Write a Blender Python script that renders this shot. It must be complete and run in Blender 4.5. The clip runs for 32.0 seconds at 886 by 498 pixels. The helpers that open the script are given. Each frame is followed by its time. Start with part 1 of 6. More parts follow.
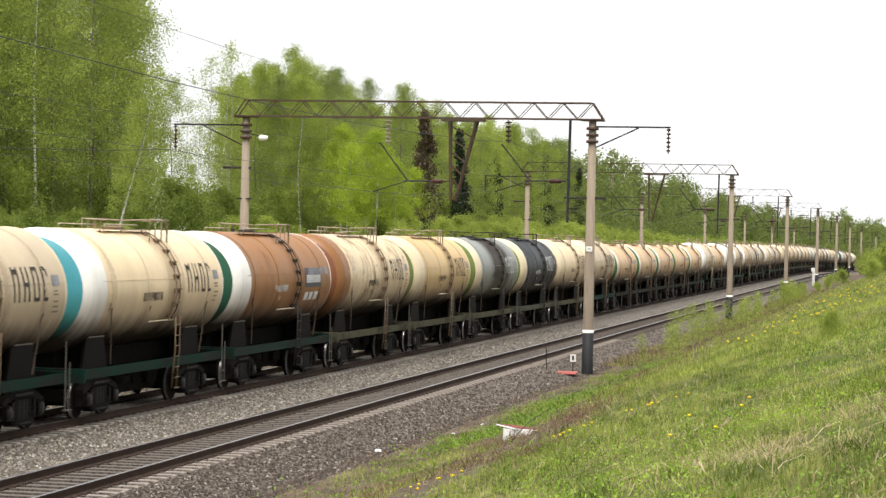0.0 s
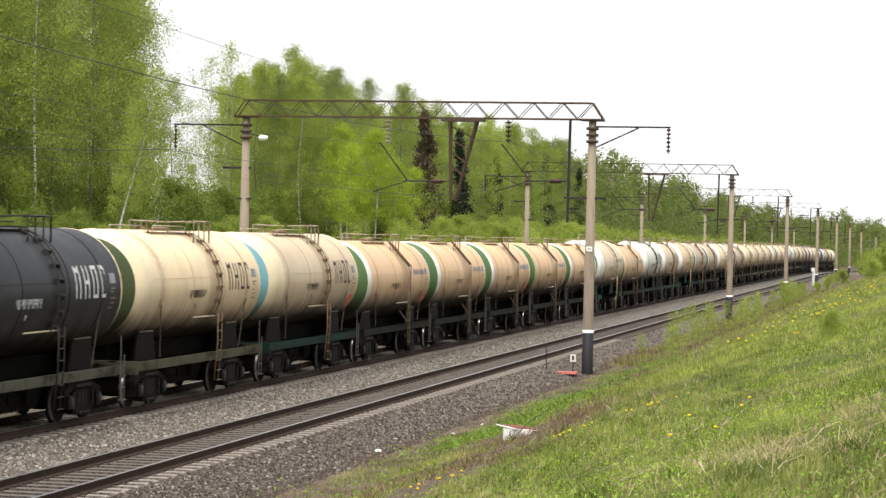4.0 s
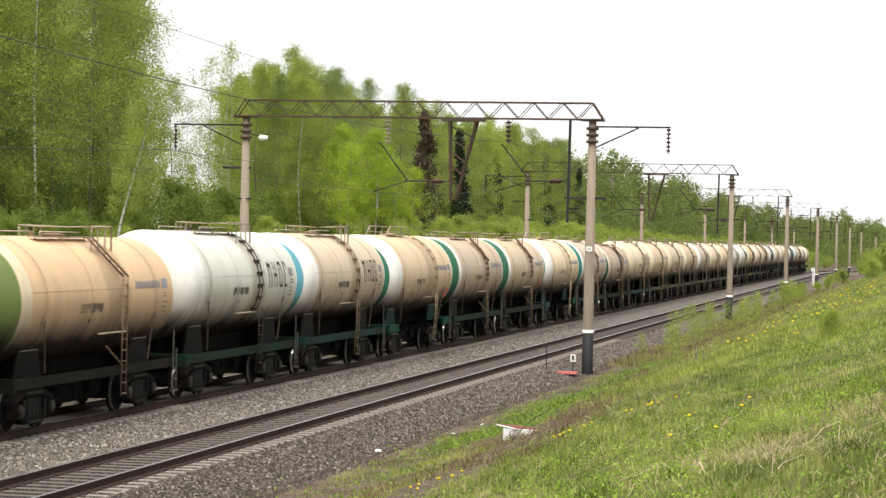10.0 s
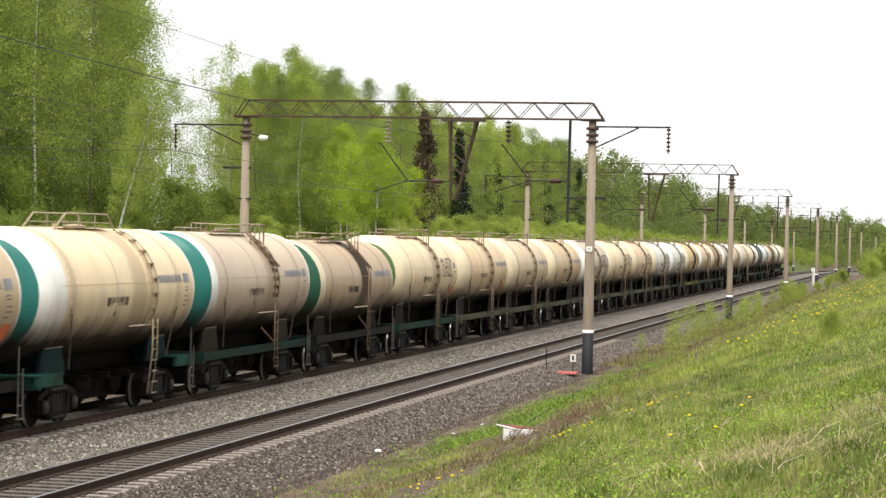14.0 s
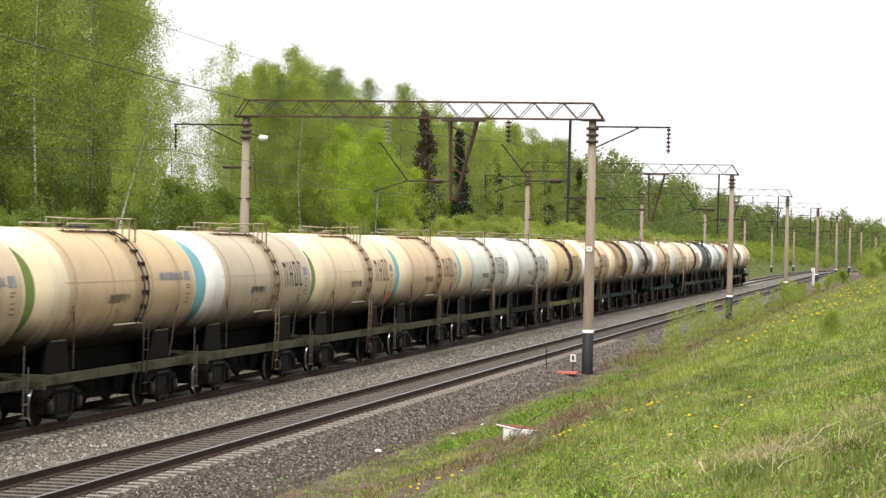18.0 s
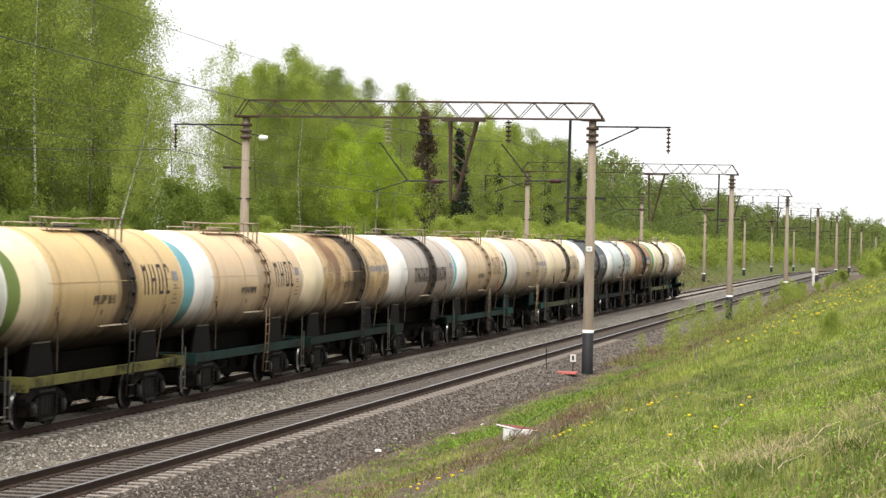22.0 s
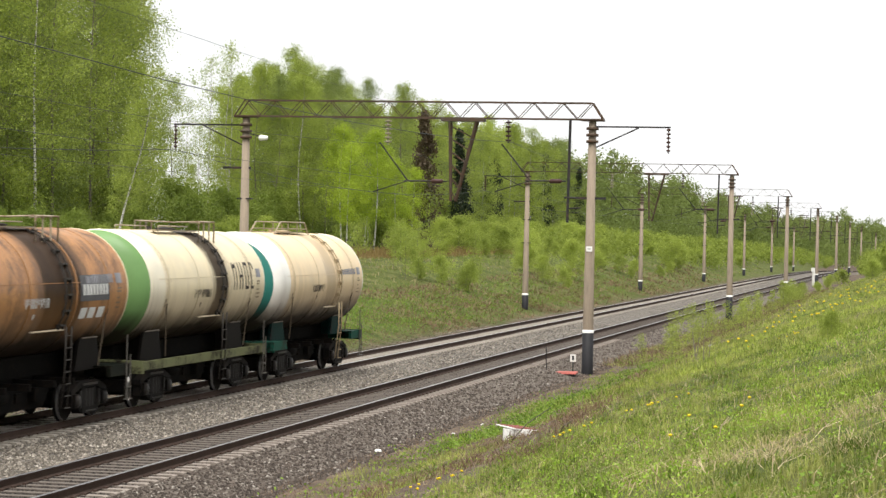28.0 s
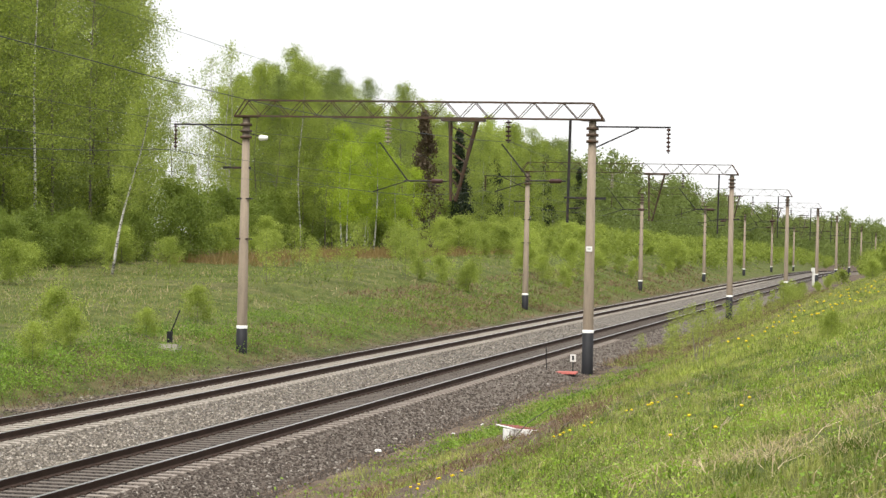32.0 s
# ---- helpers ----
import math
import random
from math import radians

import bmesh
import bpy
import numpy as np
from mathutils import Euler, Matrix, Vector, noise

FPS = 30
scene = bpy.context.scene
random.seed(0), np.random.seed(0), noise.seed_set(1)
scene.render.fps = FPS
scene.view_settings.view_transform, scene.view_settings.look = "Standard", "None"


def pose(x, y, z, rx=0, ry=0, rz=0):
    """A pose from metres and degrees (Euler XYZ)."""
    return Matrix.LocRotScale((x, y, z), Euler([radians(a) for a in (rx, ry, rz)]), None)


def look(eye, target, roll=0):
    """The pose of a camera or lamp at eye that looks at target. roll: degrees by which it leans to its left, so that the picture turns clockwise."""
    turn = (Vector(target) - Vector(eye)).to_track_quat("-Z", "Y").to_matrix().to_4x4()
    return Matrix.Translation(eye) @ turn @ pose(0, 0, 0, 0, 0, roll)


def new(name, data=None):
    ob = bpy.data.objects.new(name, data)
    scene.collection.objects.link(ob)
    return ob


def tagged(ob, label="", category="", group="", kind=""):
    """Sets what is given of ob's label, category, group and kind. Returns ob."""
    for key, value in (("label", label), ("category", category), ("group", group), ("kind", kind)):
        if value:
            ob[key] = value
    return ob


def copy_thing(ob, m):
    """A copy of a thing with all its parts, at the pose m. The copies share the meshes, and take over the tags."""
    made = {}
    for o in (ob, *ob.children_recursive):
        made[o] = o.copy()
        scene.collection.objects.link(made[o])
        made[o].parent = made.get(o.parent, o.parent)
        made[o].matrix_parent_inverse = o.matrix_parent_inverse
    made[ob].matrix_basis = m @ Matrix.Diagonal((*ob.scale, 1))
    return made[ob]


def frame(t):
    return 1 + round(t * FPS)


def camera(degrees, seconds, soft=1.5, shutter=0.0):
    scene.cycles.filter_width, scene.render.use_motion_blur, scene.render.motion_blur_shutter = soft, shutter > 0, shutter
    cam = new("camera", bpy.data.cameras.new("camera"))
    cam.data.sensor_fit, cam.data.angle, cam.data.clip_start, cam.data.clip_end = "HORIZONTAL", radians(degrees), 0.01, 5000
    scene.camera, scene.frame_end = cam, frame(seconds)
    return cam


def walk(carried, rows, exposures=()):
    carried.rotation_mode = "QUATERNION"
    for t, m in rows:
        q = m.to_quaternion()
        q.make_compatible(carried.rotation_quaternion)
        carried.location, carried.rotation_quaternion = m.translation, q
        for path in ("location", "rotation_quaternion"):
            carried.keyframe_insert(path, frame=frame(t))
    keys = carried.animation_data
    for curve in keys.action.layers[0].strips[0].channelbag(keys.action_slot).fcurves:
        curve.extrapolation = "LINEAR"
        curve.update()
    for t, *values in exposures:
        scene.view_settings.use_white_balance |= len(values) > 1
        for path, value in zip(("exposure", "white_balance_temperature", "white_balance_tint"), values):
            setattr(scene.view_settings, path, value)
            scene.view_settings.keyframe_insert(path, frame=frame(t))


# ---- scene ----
cam = camera(22.25, 32.0, soft=1.4, shutter=0.2)
TRAIN_Y, NEAR_Y = 20.93, 15.57
EYE = (0.0, 0.0, 4.60)
HEAD, TILT = 11.958, -0.281
aim = (math.cos(radians(TILT)) * math.cos(radians(HEAD)), math.cos(radians(TILT)) * math.sin(radians(HEAD)), math.sin(radians(TILT)))
view = look(EYE, (EYE[0] + 100 * aim[0], EYE[1] + 100 * aim[1], EYE[2] + 100 * aim[2]), 1.26)
walk(cam, [(0.0, view), (32.0, view)])

# ---- light: bright hazy overcast spring day ----
SUN_EL, SUN_AZ = 66.0, 178.0
world = bpy.data.worlds.new("world")
scene.world = world
world.use_nodes = True
wn, wl = world.node_tree.nodes, world.node_tree.links
sky = wn.new("ShaderNodeTexSky")
sky.sky_type, sky.sun_disc = "NISHITA", False
sky.sun_elevation, sky.sun_rotation = radians(SUN_EL), radians(90 - SUN_AZ)
sky.dust_density, sky.air_density = 2.0, 1.0
cloud = wn.new("ShaderNodeMix")
cloud.data_type = "RGBA"
cloud.inputs[0].default_value = 0.93
cloud.inputs[7].default_value = (7.5, 7.5, 7.5, 1.0)
wl.new(sky.outputs[0], cloud.inputs[6])
wl.new(cloud.outputs[2], wn["Background"].inputs[0])
wn["Background"].inputs[1].default_value = 0.15
sun_data = bpy.data.lights.new("sun", "SUN")
sun_data.energy, sun_data.angle, sun_data.color = 4.8, radians(40), (1.0, 0.97, 0.92)
sun = new("sun", sun_data)
sun.matrix_world = look((0, 0, 60), (-math.cos(radians(SUN_EL)) * math.cos(radians(SUN_AZ)), -math.cos(radians(SUN_EL)) * math.sin(radians(SUN_AZ)), 60 - math.sin(radians(SUN_EL))))
scene.view_settings.exposure = 0.0


# ---- materials ----
def material(name, rough=0.7, metal=0.0, spec=0.2):
    m = bpy.data.materials.new(name)
    m.use_nodes = True
    b = m.node_tree.nodes["Principled BSDF"]
    b.inputs["Roughness"].default_value, b.inputs["Metallic"].default_value = rough, metal
    b.inputs["Specular IOR Level"].default_value = spec
    return m, m.node_tree.nodes, m.node_tree.links, b


def rgb(c):
    return (c[0], c[1], c[2], 1.0)


def coords(n, l, kind, scale=(1, 1, 1)):
    tc, mp = n.new("ShaderNodeTexCoord"), n.new("ShaderNodeMapping")
    mp.inputs["Scale"].default_value = scale
    l.new(tc.outputs[kind], mp.inputs["Vector"])
    return mp.outputs[0]


def noise_tex(n, l, vec, scale, detail=4.0, rough=0.6, dist=0.0):
    t = n.new("ShaderNodeTexNoise")
    t.inputs["Scale"].default_value, t.inputs["Detail"].default_value = scale, detail
    t.inputs["Roughness"].default_value, t.inputs["Distortion"].default_value = rough, dist
    l.new(vec, t.inputs["Vector"])
    return t.outputs["Fac"]


def ramp(n, l, fac, stops):
    r = n.new("ShaderNodeValToRGB")
    while len(r.color_ramp.elements) < len(stops):
        r.color_ramp.elements.new(0.5)
    for e, (p, c) in zip(r.color_ramp.elements, stops):
        e.position, e.color = p, rgb(c) if len(c) == 3 else c
    l.new(fac, r.inputs[0])
    return r.outputs[0]


def mix(n, l, fac, a, b, mode="MIX"):
    m = n.new("ShaderNodeMix")
    m.data_type, m.blend_type = "RGBA", mode
    for socket, value in ((m.inputs[0], fac), (m.inputs[6], a), (m.inputs[7], b)):
        if isinstance(value, bpy.types.NodeSocket):
            l.new(value, socket)
        else:
            socket.default_value = rgb(value) if isinstance(value, tuple) else value
    return m.outputs[2]


def math_node(n, l, op, a, b=0.0, c=0.0):
    m = n.new("ShaderNodeMath")
    m.operation = op
    for socket, value in zip(m.inputs, (a, b, c)):
        if isinstance(value, bpy.types.NodeSocket):
            l.new(value, socket)
        else:
            socket.default_value = value
    return m.outputs[0]


def bump(n, l, b, height, strength, distance=0.02):
    k = n.new("ShaderNodeBump")
    k.inputs["Strength"].default_value, k.inputs["Distance"].default_value = strength, distance
    l.new(height, k.inputs["Height"])
    l.new(k.outputs[0], b.inputs["Normal"])


def plain(name, colour, rough=0.7, metal=0.0, vary=0.25, scale=6.0, spec=0.2):
    """A surface of one colour with grain and broad blotches."""
    m, n, l, b = material(name, rough, metal, spec)
    v = coords(n, l, "Object")
    fine, broad = noise_tex(n, l, v, scale * 6), noise_tex(n, l, v, scale * 0.35)
    s = math_node(n, l, "ADD", math_node(n, l, "MULTIPLY", fine, 0.5), math_node(n, l, "MULTIPLY", broad, 0.5))
    dark, light = tuple(c * (1 - vary) for c in colour), tuple(min(1, c * (1 + vary)) for c in colour)
    l.new(ramp(n, l, s, [(0.3, dark), (0.7, light)]), b.inputs["Base Color"])
    bump(n, l, b, fine, 0.15, 0.01)
    return m


def rusty(name, colour, rust=(0.16, 0.07, 0.03), amount=0.5, rough=0.6, scale=1.6, metal=0.0, spec=0.2):
    """Painted steel with rust patches and grime."""
    m, n, l, b = material(name, rough, metal, spec)
    v = coords(n, l, "Object")
    big, fine = noise_tex(n, l, v, scale, 6, 0.65, 0.4), noise_tex(n, l, v, scale * 9, 4)
    s = math_node(n, l, "ADD", math_node(n, l, "MULTIPLY", big, 0.7), math_node(n, l, "MULTIPLY", fine, 0.3))
    mask = ramp(n, l, s, [(0.62 - 0.2 * amount, (0, 0, 0)), (0.74 - 0.2 * amount, (1, 1, 1))])
    base = ramp(n, l, fine, [(0.3, tuple(c * 0.8 for c in colour)), (0.7, colour)])
    l.new(mix(n, l, mask, base, rust), b.inputs["Base Color"])
    bump(n, l, b, s, 0.2, 0.01)
    return m


def tank_paint(name, colour, stain=(0.05, 0.04, 0.03), streak=0.25, rust=0.0, rust_colour=(0.22, 0.09, 0.03), spill=0.0, seed=0.0):
    """Old gloss paint on a tank shell: vertical dirt streaks, blotches, rust patches, a dried spill under the hatch, a
    belly darkened for dirt and shade.
    """
    m, n, l, b = material(name, 0.5, 0.0, 0.34)
    tc = n.new("ShaderNodeTexCoord")
    off = n.new("ShaderNodeVectorMath")
    off.operation = "ADD"
    off.inputs[1].default_value = (seed * 7.3, seed * 3.1, 0)
    l.new(tc.outputs["Object"], off.inputs[0])
    st = n.new("ShaderNodeMapping")
    st.inputs["Scale"].default_value = (2.6, 0.3, 0.3)
    l.new(off.outputs[0], st.inputs["Vector"])
    streaks = noise_tex(n, l, st.outputs[0], 0.8, 5, 0.62, 0.9)
    blot = noise_tex(n, l, off.outputs[0], 0.7, 5, 0.6, 0.3)
    fine = noise_tex(n, l, off.outputs[0], 12.0, 4, 0.6)
    base = ramp(n, l, blot, [(0.3, tuple(c * 0.82 for c in colour)), (0.55, colour), (0.75, tuple(min(0.9, c * 1.06) for c in colour))])
    smask = ramp(n, l, math_node(n, l, "MULTIPLY", streaks, math_node(n, l, "ADD", blot, 0.5)), [(0.5, (0, 0, 0)), (0.85, (1, 1, 1))])
    base = mix(n, l, math_node(n, l, "MULTIPLY", smask, streak), base, stain)
    if rust:
        rs = math_node(n, l, "ADD", math_node(n, l, "MULTIPLY", blot, 0.45), math_node(n, l, "ADD", math_node(n, l, "MULTIPLY", streaks, 0.35), math_node(n, l, "MULTIPLY", fine, 0.2)))
        rm = ramp(n, l, rs, [(0.66 - 0.26 * rust, (0, 0, 0)), (0.74 - 0.22 * rust, (1, 1, 1))])
        base = mix(n, l, rm, base, ramp(n, l, fine, [(0.3, tuple(c * 0.5 for c in rust_colour)), (0.7, rust_colour)]))
        sm = ramp(n, l, noise_tex(n, l, off.outputs[0], 1.3, 6, 0.7, 0.8), [(0.54, (0, 0, 0)), (0.68, (1, 1, 1))])
        base = mix(n, l, math_node(n, l, "MULTIPLY", sm, min(0.75, rust)), base, (0.055, 0.032, 0.02))
    sx = n.new("ShaderNodeSeparateXYZ")
    l.new(tc.outputs["Object"], sx.inputs[0])
    matt = 0.0
    # oil runs down in a ragged stripe under the hatch
    ragged = math_node(n, l, "ADD", math_node(n, l, "MULTIPLY", streaks, 0.7), math_node(n, l, "MULTIPLY", blot, 0.3))
    if spill:
        ax = math_node(n, l, "ABSOLUTE", math_node(n, l, "SUBTRACT", sx.outputs["X"], 0.75))
        d = math_node(n, l, "ADD", ax, math_node(n, l, "MULTIPLY", math_node(n, l, "SUBTRACT", ragged, 0.5), 2.2))
        pm = ramp(n, l, math_node(n, l, "DIVIDE", d, (1.6 if spill > 0.45 else 1.25) * max(spill, 0.5)), [(0.6, (1, 1, 1)), (1.0, (0, 0, 0))])
        oil = (0.036, 0.025, 0.018) if spill > 0.45 else tuple(min(f, 0.6 * q) for f, q in zip((0.24, 0.16, 0.085), colour))
        base = mix(n, l, math_node(n, l, "MULTIPLY", pm, 0.96 if spill > 0.45 else 0.5), base, oil)
        if spill > 0.45:
            matt = pm
    if spill:
        # rusty dirt gathers along the seams between the plates
        for at in (-3.75, 1.6, 3.75):
            gap = math_node(n, l, "ABSOLUTE", math_node(n, l, "SUBTRACT", sx.outputs["X"], at - 0.06))
            near = math_node(n, l, "ADD", gap, math_node(n, l, "MULTIPLY", math_node(n, l, "SUBTRACT", fine, ragged), 0.9))
            band = ramp(n, l, near, [(0.0, (1, 1, 1)), (0.2, (0, 0, 0))])
            base = mix(n, l, math_node(n, l, "MULTIPLY", band, 0.45), base, tuple(min(f, 0.5 * q) for f, q in zip((0.22, 0.14, 0.075), colour)))
    # road dirt and oil on the belly, with its underside shade painted in: thin brown, then black, with drips of uneven
    # length
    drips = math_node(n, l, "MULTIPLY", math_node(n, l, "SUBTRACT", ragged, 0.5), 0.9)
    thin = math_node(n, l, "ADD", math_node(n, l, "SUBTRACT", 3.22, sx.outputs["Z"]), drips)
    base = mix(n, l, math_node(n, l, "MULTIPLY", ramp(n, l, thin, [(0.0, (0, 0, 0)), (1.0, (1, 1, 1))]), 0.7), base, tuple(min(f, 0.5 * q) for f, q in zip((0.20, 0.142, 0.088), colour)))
    dirt_shade = math_node(n, l, "ADD", math_node(n, l, "SUBTRACT", 2.54, sx.outputs["Z"]), drips)
    black = ramp(n, l, dirt_shade, [(0.0, (0, 0, 0)), (0.58, (1, 1, 1))])
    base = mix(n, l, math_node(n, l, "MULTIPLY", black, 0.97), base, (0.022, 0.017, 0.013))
    # gloss of the clean paint; the oil spill and the blackened belly have almost none
    gloss = 0.34 if max(colour) > 0.1 else 0.14
    dull = math_node(n, l, "MAXIMUM", black, matt)
    l.new(math_node(n, l, "MULTIPLY", math_node(n, l, "SUBTRACT", 1.08, dull), gloss), b.inputs["Specular IOR Level"])
    l.new(base, b.inputs["Base Color"])
    l.new(ramp(n, l, blot, [(0.3, (0.34, 0.34, 0.34)), (0.7, (0.55, 0.55, 0.55))]), b.inputs["Roughness"])
    bump(n, l, b, blot, 0.12, 0.03)
    return m


# ---- mesh helpers ----
class Shape:
    """Gathers boxes, tubes and turned forms into one mesh."""

    def __init__(self):
        self.v, self.f, self.m, self.smooth = [], [], [], []

    def add(self, verts, faces, mat=0, smooth=False):
        k = len(self.v)
        self.v += [tuple(p) for p in verts]
        self.f += [tuple(i + k for i in q) for q in faces]
        self.m += [mat] * len(faces)
        self.smooth += [smooth] * len(faces)
        return self

    def box(self, c, s, turn=None, mat=0):
        x, y, z = s[0] / 2, s[1] / 2, s[2] / 2
        p = [Vector(q) for q in ((-x, -y, -z), (x, -y, -z), (x, y, -z), (-x, y, -z), (-x, -y, z), (x, -y, z), (x, y, z), (-x, y, z))]
        if turn is not None:
            p = [turn @ q for q in p]
        return self.add([q + Vector(c) for q in p], [(0, 3, 2, 1), (4, 5, 6, 7), (0, 1, 5, 4), (1, 2, 6, 5), (2, 3, 7, 6), (3, 0, 4, 7)], mat)

    def tube(self, a, b, r, seg=8, r2=None, mat=0, caps=True):
        a, b = Vector(a), Vector(b)
        q = (b - a).to_track_quat("Z", "Y")
        r2 = r if r2 is None else r2
        ring = [(math.cos(2 * math.pi * i / seg), math.sin(2 * math.pi * i / seg)) for i in range(seg)]
        v = [a + q @ Vector((r * c, r * s, 0)) for c, s in ring] + [b + q @ Vector((r2 * c, r2 * s, 0)) for c, s in ring]
        self.add(v, [(i, (i + 1) % seg, seg + (i + 1) % seg, seg + i) for i in range(seg)], mat, seg > 5)
        if caps:
            self.add(v, [tuple(range(seg - 1, -1, -1)), tuple(range(seg, 2 * seg))], mat)
        return self

    def path(self, pts, r, seg=6, mat=0, r2=None):
        """One bent tube through the points."""
        pts = [Vector(p) for p in pts]
        v, f = [], []
        for i, p in enumerate(pts):
            d = (pts[min(i + 1, len(pts) - 1)] - pts[max(i - 1, 0)]).normalized()
            a = d.cross(Vector((0, 0, 1)) if abs(d.z) < 0.9 else Vector((1, 0, 0))).normalized()
            b = d.cross(a)
            w = r if r2 is None else r + (r2 - r) * i / (len(pts) - 1)
            v += [p + w * (a * math.cos(6.28319 * k / seg) + b * math.sin(6.28319 * k / seg)) for k in range(seg)]
        for i in range(len(pts) - 1):
            f += [(i * seg + k, (i + 1) * seg + k, (i + 1) * seg + (k + 1) % seg, i * seg + (k + 1) % seg) for k in range(seg)]
        f += [tuple(range(seg)), tuple(range(len(v) - 1, len(v) - seg - 1, -1))]
        return self.add(v, f, mat, seg > 5)

    def turned(self, profile, axis="Z", seg=24, centre=(0, 0, 0), mat=0, smooth=True):
        """profile: (along, radius) pairs."""
        v, f = [], []
        for a, r in profile:
            for i in range(seg):
                c, s = r * math.cos(2 * math.pi * i / seg), r * math.sin(2 * math.pi * i / seg)
                p = (c, s, a) if axis == "Z" else (a, c, s) if axis == "X" else (s, a, c)
                v.append((p[0] + centre[0], p[1] + centre[1], p[2] + centre[2]))
        for k in range(len(profile) - 1):
            for i in range(seg):
                j = (i + 1) % seg
                f.append((k * seg + i, k * seg + j, (k + 1) * seg + j, (k + 1) * seg + i))
        return self.add(v, f, mat, smooth)

    def prism(self, outline, y0, y1, mat=0):
        """An outline in x and z, given thickness along y."""
        k = len(outline)
        v = [(x, y0, z) for x, z in outline] + [(x, y1, z) for x, z in outline]
        return self.add(v, [tuple(range(k)), tuple(range(2 * k - 1, k - 1, -1))] + [(i, k + i, k + (i + 1) % k, (i + 1) % k) for i in range(k)], mat)

    def mesh(self, name, mats):
        me = bpy.data.meshes.new(name)
        me.from_pydata(self.v, [], self.f)
        for m in mats:
            me.materials.append(m)
        me.polygons.foreach_set("material_index", self.m)
        me.polygons.foreach_set("use_smooth", self.smooth)
        me.update()
        return me


def part(name, data, mats, parent, label="", at=None):
    """Links a Shape, or a mesh that other parts share, as one mesh object under a thing or under a part."""
    me = data if isinstance(data, bpy.types.Mesh) else data.mesh(name, mats if isinstance(mats, (list, tuple)) else [mats])
    ob = new(name, me)
    ob.parent = parent
    if at is not None:
        ob.location = at
    return tagged(ob, label) if label else ob


def soup(name, verts, faces, mats, index=None, smooth=False):
    """A mesh from arrays of corners and of faces with equally many corners."""
    me = bpy.data.meshes.new(name)
    verts, faces = np.asarray(verts, np.float32), np.asarray(faces, np.int32)
    k = faces.shape[1]
    me.vertices.add(len(verts)), me.loops.add(faces.size), me.polygons.add(len(faces))
    me.vertices.foreach_set("co", verts.ravel())
    me.loops.foreach_set("vertex_index", faces.ravel())
    me.polygons.foreach_set("loop_start", np.arange(0, faces.size, k, dtype=np.int32))
    for m in mats:
        me.materials.append(m)
    if index is not None:
        me.polygons.foreach_set("material_index", np.asarray(index, np.int32))
    me.polygons.foreach_set("use_smooth", np.full(len(faces), smooth))
    me.update(calc_edges=True)
    return me


# ---- lie of the land ----
def drop(x):
    """The line falls gently in the distance."""
    return -2.3 * np.clip((np.asarray(x, float) - 330) / 300, 0, 1.6) ** 2


def swing(x):
    """Sideways shift of the line, which bends a little to the right far off."""
    return -6.5 * np.clip((np.asarray(x, float) - 430) / 200, 0, 4) ** 2


def wave(x, y, scale, seed):
    r = np.random.RandomState(seed)
    out = 0.0
    for k in range(5):
        a, p = r.uniform(0, 6.28), r.uniform(0, 6.28)
        w = scale * r.uniform(0.6, 1.7)
        out = out + np.sin((x * np.cos(a) + y * np.sin(a)) * w + p)
    return out / 5


def ground_z(x, y):
    x, y = np.asarray(x, float), np.asarray(y, float)
    y0 = y - swing(x)
    rise = np.interp(x, [40, 80, 180, 260], [0.5, 0.7, 2.3, 2.5])
    base = np.interp(y0, [-500, -60, -12, -5, 0, 4, 9.3, 10.8, 12.2, 13.2, 14.0, 22.6, 23.6, 25.2, 26.4, 28], [9, 6, 5, 4.2, 3.0, 1.75, 0.05, -0.45, -0.55, -0.58, -0.65, -0.65, -0.57, -0.54, -0.16, 0.25])
    left = 0.25 + rise * np.clip((y0 - 28) / 8, 0, 1) + 0.025 * np.clip(y0 - 36, 0, 80)
    z = np.where(y0 > 28, left, base)
    rough = np.clip((np.abs(y0 - 18.5) - 5.2) / 4, 0, 1)
    return z + drop(x) + rough * (0.10 * wave(x, y, 0.5, 3) + 0.05 * wave(x, y, 1.7, 5))


